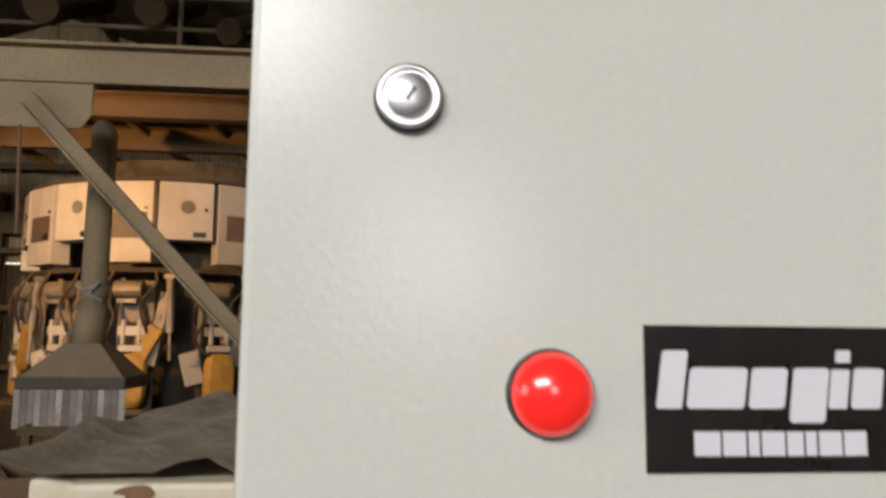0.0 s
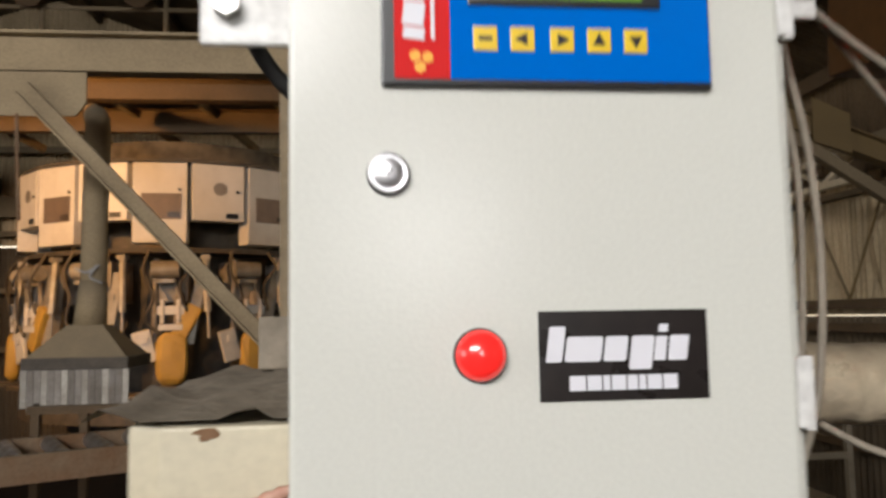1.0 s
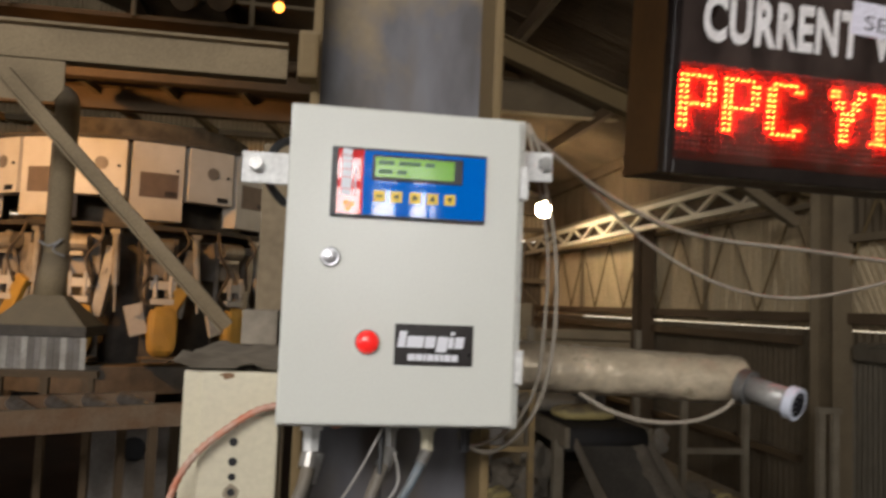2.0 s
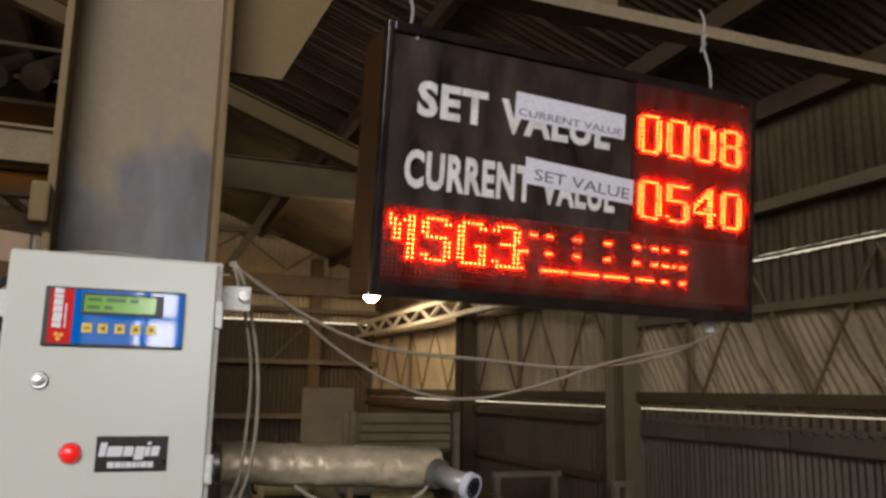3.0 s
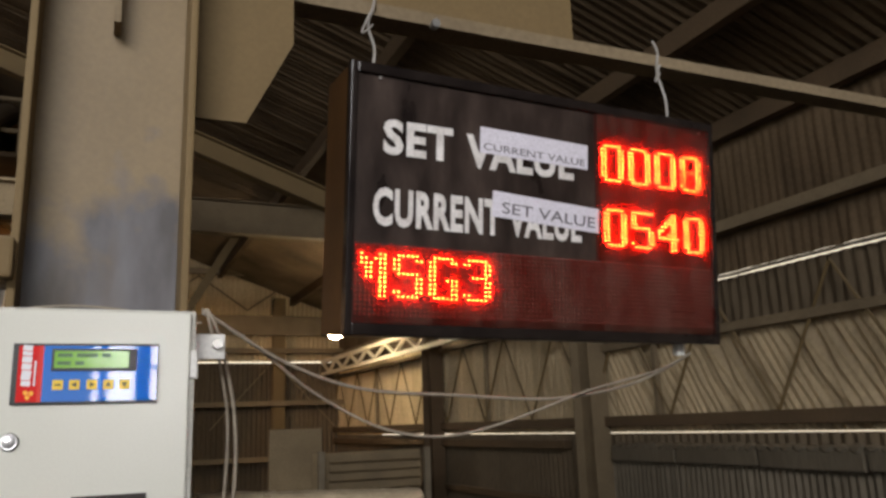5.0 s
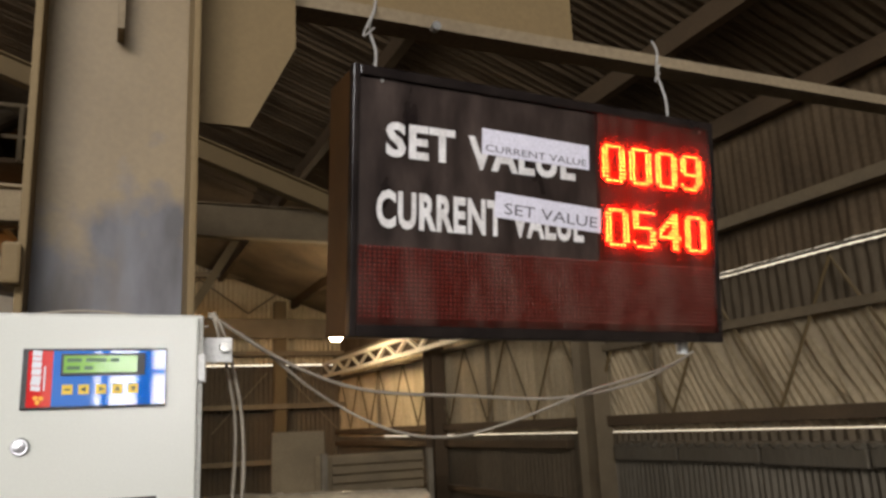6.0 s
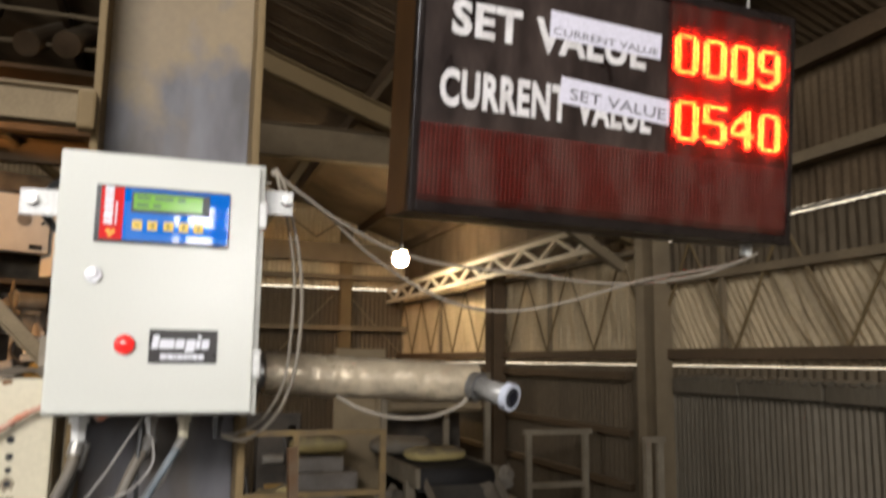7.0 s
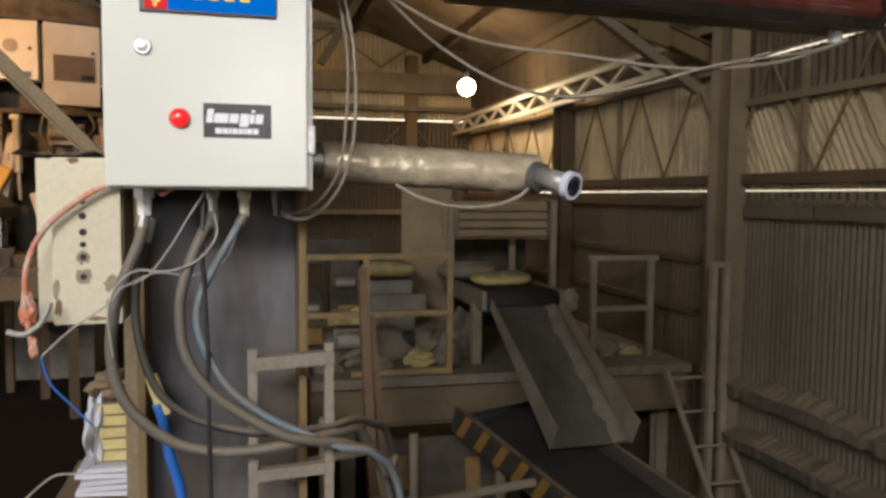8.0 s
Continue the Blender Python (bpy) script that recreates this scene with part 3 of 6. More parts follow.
def roof():
    bm = bmesh.new()
    s = math.hypot(1, RISE)
    waves(bm, (5.5, -8.2, roof_z(5.5)), (0, 1, 0), Vector((-1, 0, RISE)) / s, Vector((-RISE, 0, -1)) / s, 23.7, 11.5 * s, 0.09, 0.012, rows=10, sag=0.03)
    waves(bm, (-6.0, -8.2, roof_z(-6.0)), (0, 1, 0), Vector((-1, 0, -RISE)) / s, Vector((RISE, 0, -1)) / s, 23.7, 6.2 * s, 0.09, 0.02)
    solid("ceiling", bm, ROOF, "brown corrugated roof sheeting furred with cement dust", "roof", kind="structure")
    p = thing("roof_purlins", (0, 0, 0), "dusty steel purlins under the roof sheeting", "purlin", kind="structure")
    for x in (4.9, 3.95, 2.42, 0.6, -1.5, -3.3, -5.1):
        bm = bmesh.new()
        bar(bm, (x, -8, roof_z(x) - 0.11), (x, 15.3, roof_z(x) - 0.11), 0.09, 0.16)
        part("purlin", bm, DARK_BEAM, p)
    for y in (-3.8, 6.0):
        r = thing("roof_rafter", (0, y, 0), "steel rafter beam following the roof slope", "rafter", kind="structure")
        bm = bmesh.new()
        drop = 1.22
        ibeam(bm, (4.9, 0, roof_z(4.9) - drop), (-5.9, 0, roof_z(-5.9) - drop), 0.14, 0.2)
        part("beam", bm, COLUMN, r)
        bm = bmesh.new()
        bar(bm, (4.75, 0, 2.55), (3.6, 0, roof_z(3.6) - 1.33), 0.1, 0.1)
        part("knee_brace", bm, BEAM, r)
        bm = bmesh.new()
        plate(bm, [(4.0, -0.09, 3.05), (4.35, -0.09, 2.95), (4.35, -0.09, 3.3), (4.0, -0.09, 3.45)], (0, 1, 0), 0.012)
        part("gusset", bm, COLUMN, r)


def wall_columns():
    for y, x, lo in ((5.58, 4.83, -2.3), (9.72, 4.83, -2.3), (1.4, 4.83, -2.3)):
        c = thing("steel_column", (x, y, lo), "dusty grey-brown steel column of the side wall", "column", "wall columns", "structure")
        bm = bmesh.new()
        ibeam(bm, (0, 0, 0), (0, 0, 2.83 - lo if y > 8 else roof_z(x) - lo - 0.3), 0.2, 0.34, up=(0, 1, 0))
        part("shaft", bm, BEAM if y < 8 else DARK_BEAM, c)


# ---- cross beam and upper deck behind the packer ----
def upper_deck():
    d = thing("upper_deck", (0, 9.5, 0), "grey steel cross beam carrying an upper deck with railing and pipes", "deck", kind="structure")
    # Left half takes the darker colour to stand in for shade over the packer.
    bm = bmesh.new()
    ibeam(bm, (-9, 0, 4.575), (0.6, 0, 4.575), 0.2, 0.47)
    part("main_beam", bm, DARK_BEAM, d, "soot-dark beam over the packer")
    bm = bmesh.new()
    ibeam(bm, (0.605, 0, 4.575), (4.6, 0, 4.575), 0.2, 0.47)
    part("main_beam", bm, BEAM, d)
    bm = bmesh.new()
    ibeam(bm, (-9, 1.0, 4.33), (0.9, 1.0, 4.33), 0.16, 0.32)
    part("lower_beam", bm, DARK_BEAM, d)
    bm = bmesh.new()
    rod(bm, (-9, -0.22, 4.62), (0.5, -0.22, 4.62), 0.045, 10)
    part("pipe", bm, DARK_BEAM, d)
    bm = bmesh.new()
    box(bm, (-4.2, 2.6, 5.24), (9.6, 5.0, 0.06))
    part("deck_plate", bm, DARK_BEAM, d)
    for k in range(9):
        x = -8.6 + k * 1.05
        bm = bmesh.new()
        bar(bm, (x, 0.1, 4.6), (x + 0.75, 2.2, 4.2), 0.08, 0.1)
        part("joist", bm, BEAM, d)
    for z in (5.52, 5.95):
        bm = bmesh.new()
        rod(bm, (-9, -0.02, z), (0.6, -0.02, z), 0.03, 8)
        part("rail", bm, BEAM, d)
    for k in range(7):
        bm = bmesh.new()
        rod(bm, (-8.4 + k * 1.5, -0.02, 5.2), (-8.4 + k * 1.5, -0.02, 5.97), 0.035, 8)
        part("rail_post", bm, BEAM, d)
    for x, r, z in ((-1.75, 0.16, 5.75), (-1.3, 0.17, 5.8), (-2.7, 0.2, 6.0), (-4.0, 0.22, 6.0)):
        bm = bmesh.new()
        rod(bm, (x, -0.3, z - 0.35), (x + 0.12, 1.4, z + 0.5), r, 16)
        part("duct", bm, DARK_BEAM, d, "dusty round duct")
    bm = bmesh.new()
    bar(bm, (1.22, 0.2, 3.24), (1.86, 0.2, 4.36), 0.11, 0.11)
    part("knee_brace", bm, COLUMN, d)


# ---- the near column with its gusset and the beam that carries the display ----
def near_column():
    m = bpy.data.materials.get("column_web") or column_web()
    c = thing("main_column", (0.165, 0.26, 0), "beige steel I column with scuffed blue-grey paint patches", "column", kind="structure")
    bm = bmesh.new()
    box(bm, (0, 0.01, 2.7), (0.262, 0.014, 5.4))
    part("web", bm, m, c, "scuffed web with blue-grey bare patch")
    for s in (-1, 1):
        bm = bmesh.new()
        box(bm, (s * 0.138, 0, 2.7), (0.014, 0.2, 5.4), bevel=0.003)
        part("flange", bm, COLUMN, c)
    bm = bmesh.new()
    box(bm, (-0.15, -0.115, 1.955), (0.03, 0.04, 0.07), bevel=0.006)
    part("lug", bm, COLUMN, c)
    bm = bmesh.new()
    box(bm, (0.0, -0.03, 2.5), (0.012, 0.06, 0.12))
    part("stiffener", bm, BEAM, c)
    bm = bmesh.new()
    plate(bm, [(0.152, 0.03, 2.30), (0.262, 0.03, 2.30), (0.362, 0.03, 2.50), (0.362, 0.03, 2.75), (0.152, 0.03, 2.75)], (0, 1, 0), 0.012)
    part("gusset_plate", bm, COLUMN, c, "beige gusset plate with a cut corner")
    b = thing("display_beam", (0, 0.42, 0), "dusty beige steel beam over the display", "beam", kind="structure")
    bm = bmesh.new()
    ibeam(bm, (0.32, 0, 2.82), (1.36, 0, 2.82), 0.1, 0.3)
    part("stub_beam", bm, COLUMN, b)
    bm = bmesh.new()
    bar(bm, (0.32, -0.02, 2.668), (4.7, 0.0, 2.70), 0.07, 0.035)
    part("bottom_flange", bm, BEAM, b)
    bm = bmesh.new()
    rod(bm, (0.905, -0.07, 2.655), (0.905, -0.05, 2.655), 0.012, 8)
    part("bolt", bm, GALV, b)
    bm = bmesh.new()
    bar(bm, (2.55, 0.2, 3.35), (3.6, 0.2, 2.6), 0.07, 0.07)
    solid("roof_tie_angle", bm, COLUMN, "beige steel angle tie under the roof", "tie", kind="structure")


def column_web():
    m = material("column_web", (0.195, 0.137, 0.064), (0.16, 0.113, 0.055), 0.55, 0, 3, 90, 0.12, grit=0.07)
    n, l = m.node_tree.nodes, m.node_tree.links
    bsdf = n["Principled BSDF"]
    was = bsdf.inputs["Base Color"].links[0].from_socket
    tc = n.new("ShaderNodeTexCoord")
    sep = n.new("ShaderNodeSeparateXYZ")
    l.new(tc.outputs["Object"], sep.inputs[0])
    nz = n.new("ShaderNodeTexNoise")
    nz.inputs["Scale"].default_value, nz.inputs["Detail"].default_value = 7.0, 7.0
    l.new(tc.outputs["Object"], nz.inputs["Vector"])
    add = n.new("ShaderNodeMath")
    add.operation = 'MULTIPLY_ADD'
    l.new(nz.outputs[0], add.inputs[0])
    add.inputs[1].default_value = 0.75
    l.new(sep.outputs["Z"], add.inputs[2])
    worn = n.new("ShaderNodeMapRange")
    worn.inputs[1].default_value, worn.inputs[2].default_value = 2.38, 2.52
    worn.inputs[3].default_value, worn.inputs[4].default_value = 0.85, 0.0
    l.new(add.outputs[0], worn.inputs[0])
    streak = n.new("ShaderNodeTexNoise")
    streak.inputs["Scale"].default_value = 9.0
    mp = n.new("ShaderNodeMapping")
    mp.inputs["Scale"].default_value = (1.5, 1, 0.5)
    l.new(tc.outputs["Object"], mp.inputs[0])
    l.new(mp.outputs[0], streak.inputs["Vector"])
    blue = n.new("ShaderNodeMix")
    blue.data_type = 'RGBA'
    blue.inputs[6].default_value, blue.inputs[7].default_value = (0.03, 0.033, 0.046, 1), (0.125, 0.13, 0.155, 1)
    sr = n.new("ShaderNodeMapRange")
    sr.inputs[1].default_value, sr.inputs[2].default_value = 0.32, 0.68
    streak.inputs["Detail"].default_value = 6.0
    l.new(streak.outputs[0], sr.inputs[0])
    l.new(sr.outputs[0], blue.inputs[0])
    grime, gr, brown = n.new("ShaderNodeTexNoise"), n.new("ShaderNodeMapRange"), n.new("ShaderNodeMix")
    grime.inputs["Scale"].default_value, grime.inputs["Detail"].default_value = 5.0, 8.0
    l.new(mp.outputs[0], grime.inputs["Vector"])
    gr.inputs[1].default_value, gr.inputs[2].default_value, gr.inputs[4].default_value = 0.48, 0.66, 0.8
    l.new(grime.outputs[0], gr.inputs[0])
    brown.data_type = 'RGBA'
    brown.inputs[7].default_value = (0.085, 0.064, 0.042, 1)
    l.new(gr.outputs[0], brown.inputs[0])
    l.new(blue.outputs[2], brown.inputs[6])
    mix = n.new("ShaderNodeMix")
    mix.data_type = 'RGBA'
    l.new(worn.outputs[0], mix.inputs[0])
    l.new(was, mix.inputs[6])
    l.new(brown.outputs[2], mix.inputs[7])
    l.new(mix.outputs[2], bsdf.inputs["Base Color"])
    return m


# ---- control box ----
def disc(bm, c, r, h, seg=28, r2=None):
    rod(bm, (c[0], c[1], c[2]), (c[0], c[1] - h, c[2]), r, seg, r2)


def lathe(bm, c, profile, seg):
    """A body turned about the y axis through c: pairs of radius and height towards the front."""
    rings = []
    for r, h in profile:
        if r == 0:
            rings.append([bm.verts.new((c[0], c[1] - h, c[2]))] * seg)
            continue
        rings.append([bm.verts.new((c[0] + r * math.cos(2 * math.pi * k / seg), c[1] - h, c[2] + r * math.sin(2 * math.pi * k / seg))) for k in range(seg)])
    for a, b in zip(rings, rings[1:]):
        for k in range(seg):
            q = (k + 1) % seg
            bm.faces.new((a[k], a[q], b[k]) if b[k] is b[q] else (a[k], a[q], b[q], b[k]))


def slanted_mark(bm, x, z, w, h, y):
    """A plain leaning bar with clipped corners."""
    e, lean, cut = 0.0003, 0.14, min(w, h) * 0.08
    pts = [(x + cut, z), (x + w - cut, z), (x + w, z + cut), (x + w, z + h - cut), (x + w - cut, z + h), (x + cut, z + h), (x, z + h - cut), (x, z + cut)]
    plate(bm, [(px + lean * (pz - z), y - e, pz) for px, pz in pts], (0, 1, 0), 2 * e)


def control_box():
    b = thing("control_box", (0, 0, 1.45), "off-white steel control box with display, lock and red lamp", "control box")
    bm = bmesh.new()
    box(bm, (0.153, 0.088, 0.2), (0.292, 0.136, 0.39), bevel=0.004)
    part("body", bm, BOX_EDGE, b)
    bm = bmesh.new()
    box(bm, (0.1545, 0.016, 0.2), (0.309, 0.010, 0.408), bevel=0.003)
    part("rim", bm, BOX_EDGE, b)
    bm = bmesh.new()
    box(bm, (0.15, 0.0065, 0.2), (0.30, 0.013, 0.40), bevel=0.0035)
    door = part("door", bm, BOX_PAINT, b, "off-white stippled door")
    for z in (0.0765, 0.318):
        bm = bmesh.new()
        box(bm, (0.306, 0.012, z), (0.011, 0.02, 0.042), bevel=0.002)
        rod(bm, (0.309, 0.006, z - 0.022), (0.309, 0.006, z + 0.022), 0.004, 8)
        part("hinge", bm, WHITE_PLASTIC, b)
    lk = (0.057, 0.0, 0.2085)
    bm = bmesh.new()
    disc(bm, lk, 0.0128, 0.004, 28, 0.0122)
    lock = part("lock", bm, BLACK, door, "dark bezel with a chrome lock", True)
    bm = bmesh.new()
    lathe(bm, lk, ((0.0121, 0.0035), (0.0116, 0.0052), (0.0100, 0.0056), (0.0093, 0.0045), (0.0086, 0.0045), (0.0080, 0.0066), (0.0074, 0.0072), (0.0, 0.0075)), 32)
    part("barrel", bm, CHROME, lock, "chrome barrel", True)
    bm = bmesh.new()
    box(bm, (lk[0] + 0.0005, -0.0076, lk[2]), (0.0014, 0.0006, 0.0055), Matrix.Rotation(0.6, 3, 'Y'))
    part("key_slot", bm, BLACK, lock)
    la = (0.1083, 0.0, 0.1036)
    bm = bmesh.new()
    disc(bm, la, 0.0158, 0.004, 32, 0.015)
    lamp = part("signal_lamp", bm, BLACK, door, "round red signal lamp", True)
    bm = bmesh.new()
    bmesh.ops.create_uvsphere(bm, u_segments=32, v_segments=16, radius=0.0148)
    for v in bm.verts:
        v.co = Vector((v.co.x + la[0], min(v.co.y, 0.0) * 0.72 - 0.003, v.co.z + la[2]))
    part("lens", bm, RED_LENS, lamp, "red dome", True)
    # name sticker: plain white shapes on black
    bm = bmesh.new()
    box(bm, (0.1933, -0.0004, 0.102), (0.1014, 0.0012, 0.052))
    st = part("name_sticker", bm, STICKER, door, "black sticker with white marks")
    x = 0.1462
    for wd, ht, drop in ((0.0095, 0.0205, 0), (0.0215, 0.0145, 0), (0.0135, 0.0145, 0), (0.0135, 0.0195, 0.005), (0.0070, 0.0140, 0), (0.0115, 0.0145, 0)):
        bm = bmesh.new()
        slanted_mark(bm, x, 0.0985 - drop, wd, ht, -0.0013)
        if wd == 0.0070:
            slanted_mark(bm, x + 0.0035, 0.1150, 0.0055, 0.0045, -0.0013)
        part("white_mark", bm, WHITE_INK, st)
        x += wd + 0.0016
    x = 0.160
    for wd in (0.0095, 0.0085, 0.004, 0.0085, 0.006, 0.004, 0.0085, 0.0085):
        bm = bmesh.new()
        box(bm, (x + wd / 2, -0.0013, 0.0862), (wd, 0.0006, 0.0085))
        part("white_mark", bm, WHITE_INK, st)
        x += wd + 0.001
    # operator panel
    bm = bmesh.new()
    box(bm, (0.1531, -0.002, 0.3045), (0.1994, 0.006, 0.089), bevel=0.0015)
    pn = part("operator_panel", bm, BLACK, door, "blue and red operator panel in a black bezel")
    bm = bmesh.new()
    box(bm, (0.1725, -0.0053, 0.3045), (0.1578, 0.001, 0.0815))
    part("blue_film", bm, FILM_BLUE, pn)
    bm = bmesh.new()
    box(bm, (0.0773, -0.0054, 0.3045), (0.0325, 0.001, 0.0815))
    part("red_film", bm, FILM_RED, pn)
    bm = bmesh.new()
    box(bm, (0.1628, -0.006, 0.3245), (0.117, 0.003, 0.033), bevel=0.001)
    lcd = part("display_bezel", bm, BLACK, pn)
    bm = bmesh.new()
    box(bm, (0.159, -0.0077, 0.3250), (0.102, 0.0008, 0.025))
    part("display_glass", bm, LCD, lcd, "backlit green display")
    for z, runs in ((0.3312, (0.02, 0.028, 0.012)), (0.3195, (0.018, 0.012))):
        x = 0.112
        for r in runs:
            bm = bmesh.new()
            box(bm, (x + r / 2, -0.0083, z), (r, 0.0003, 0.0055))
            part("display_line", bm, LCD_INK, lcd)
            x += r + 0.006
    for i, x in enumerate((0.1145, 0.1366, 0.1604, 0.183, 0.2055)):
        bm = bmesh.new()
        box(bm, (x, -0.0062, 0.288), (0.0143, 0.0012, 0.0143), bevel=0.0005)
        key = part("key", bm, KEY_YELLOW, pn, "yellow push key")
        bm = bmesh.new()
        if i == 0:
            box(bm, (x, -0.007, 0.288), (0.008, 0.0004, 0.0025))
        else:
            a = {1: math.pi, 2: 0.0, 3: math.pi / 2, 4: -math.pi / 2}[i]
            pts = [(x + 0.0048 * math.cos(a + t), -0.0072, 0.288 + 0.0048 * math.sin(a + t)) for t in (0, 2.2, -2.2)]
            plate(bm, pts, (0, 1, 0), 0.0008)
        part("key_mark", bm, BLACK, key)
    z = 0.287
    for h in (0.007, 0.014, 0.009, 0.009, 0.006, 0.008):
        bm = bmesh.new()
        box(bm, (0.0725, -0.0063, z + h / 2), (0.0125, 0.0006, h), Matrix.Rotation(0.12, 3, 'Y'))
        part("white_mark", bm, WHITE_INK, pn)
        z += h + 0.0012
    bm = bmesh.new()
    box(bm, (0.0835, -0.0063, 0.305), (0.0022, 0.0005, 0.036))
    part("pale_line", bm, WHITE_INK, pn)
    bm = bmesh.new()
    for a in (0.4, 2.5, 4.6):
        rod(bm, (0.0765 + 0.0042 * math.cos(a), -0.0056, 0.2745 + 0.0042 * math.sin(a)), (0.0765 + 0.0042 * math.cos(a), -0.0066, 0.2745 + 0.0042 * math.sin(a)), 0.0036, 6)
    part("amber_emblem", bm, AMBER_MARK, pn)
    # side lugs with bolts, and the cable glands under the box
    for x0, x1, z, side in ((-0.062, 0.0, 0.325, -1), (0.30, 0.362, 0.352, 1)):
        bm = bmesh.new()
        box(bm, ((x0 + x1) / 2, 0.06, z), (x1 - x0, 0.006, 0.042), bevel=0.002)
        lug = part("mounting_lug", bm, WHITE_PLASTIC, b)
        bm = bmesh.new()
        bx = x0 + 0.018 if side < 0 else x1 - 0.014
        disc(bm, (bx, 0.057, z + 0.004), 0.009, 0.012, 6)
        part("bolt", bm, STEEL, lug)
    for x, mat, r in ((0.046, WHITE_PLASTIC, 0.0125), (0.152, GALV, 0.0085), (0.202, CREAM, 0.0095), (0.255, BLACK, 0.008)):
        bm = bmesh.new()
        rod(bm, (x, 0.08, 0.004), (x, 0.08, -0.018), r * 1.35, 6)
        rod(bm, (x, 0.08, -0.018), (x, 0.08, -0.046), r, 6, r * 0.9)
        part("cable_gland", bm, mat, b)


# ---- hanging display board ----
GLYPHS = {
    "0": " ##### /##   ##/##   ##/##   ##/##   ##/##   ##/##   ##/##   ##/##   ##/ ##### ",
    "3": " ##### /##   ##/     ##/     ##/  #### /     ##/     ##/     ##/##   ##/ ##### ",
    "4": "    ## /   ### /  #### / ## ## /##  ## /#  ### /#######/    ## /    ## /    ## ",
    "5": "#######/##     /##     /##     /###### /     ##/     ##/     ##/#    ##/ ##### ",
    "7": "#######/     ##/     ##/    ## /    ## /   ##  /   ##  /  ##   /  ##   /  ##   ",
    "8": " ##### /##   ##/##   ##/##   ##/ ##### /##   ##/##   ##/##   ##/##   ##/ ##### ",
    "9": " ##### /##   ##/##   ##/##   ##/##   ##/ ######/     ##/     ##/#   ## / ####  ",
    "P": "###### /##   ##/##   ##/##   ##/##   ##/###### /##     /##     /##     /##     ",
    "C": " ##### /##   ##/##     /##     /##     /##     /##     /##     /##   ##/ ##### ",
    "Y": "##   ##/##   ##/ ## ## / ## ## /  ###  /  ###  /  ##   /  ##   /  ##   /  ##   ",
    "E": "###### / ##    / ##    / ##    / ##### / ##    / ##    / ##    / ##    /#######",
    "L": "##     /##     /##     /##     /##     /##     /##     /##     /##     /#######",
    "O": "###### /##   ##/##   ##/##   ##/##   ##/##   ##/##   ##/##   ##/##   ##/ ##### ",
    "W": "##   ##/##   ##/##   ##/##   ##/## # ##/## # ##/## # ##/#######/### ###/##   ##",
    "M": "d#   ##/d## ###/d### ##/d ## ##/d ## ##/d ## ##/d    ##/d    ##/d    ##/d    ##",
    "S": " ##### /##   ##/##     /##     / ##### /     ##/     ##/     ##/##   ##/ ##### ",
    "G": " ##### /##   ##/##     /##     /##     /##  ###/##   ##/##   ##/##   ##/ ######",
}
PU, PV = 0.0109, 0.0101


def dots_of(text, u0, v0, step=8):
    """Dot places of a line of glyphs: {(u, v): kind}."""
    out, col = {}, 0
    for ch in text:
        if ch == " ":
            col += 4
            continue
        for r, line in enumerate(GLYPHS[ch].split("/")):
            for c, k in enumerate(line):
                if k != " ":
                    out[(round(u0 + (col + c) * PU, 4), round(v0 - r * PV, 4))] = k
        col += step
    return out


def dome(bm, u, y, v, r, h, seg=8, slot=0, core=None):
    s = -1 if h > 0 else 1
    rings = []
    core = slot if core is None else core
    for rr, hh in ((r, 0.0), (r * 0.42, 0.8), (r * 0.2, 0.96)):
        rings.append([bm.verts.new((u + rr * math.cos(2 * math.pi * k / seg), y - h * hh, v + rr * math.sin(2 * math.pi * k / seg))) for k in range(seg)])
    for a, b, m in zip(rings, rings[1:], (slot, core)):
        for k in range(seg):
            f = bm.faces.new((a[k], a[(k + 1) % seg], b[(k + 1) % seg], b[k]))
            f.material_index, f.smooth = m, True
    bm.faces.new(rings[-1]).material_index = core


FLIPS = []          # (dot, lit spans) for motions()


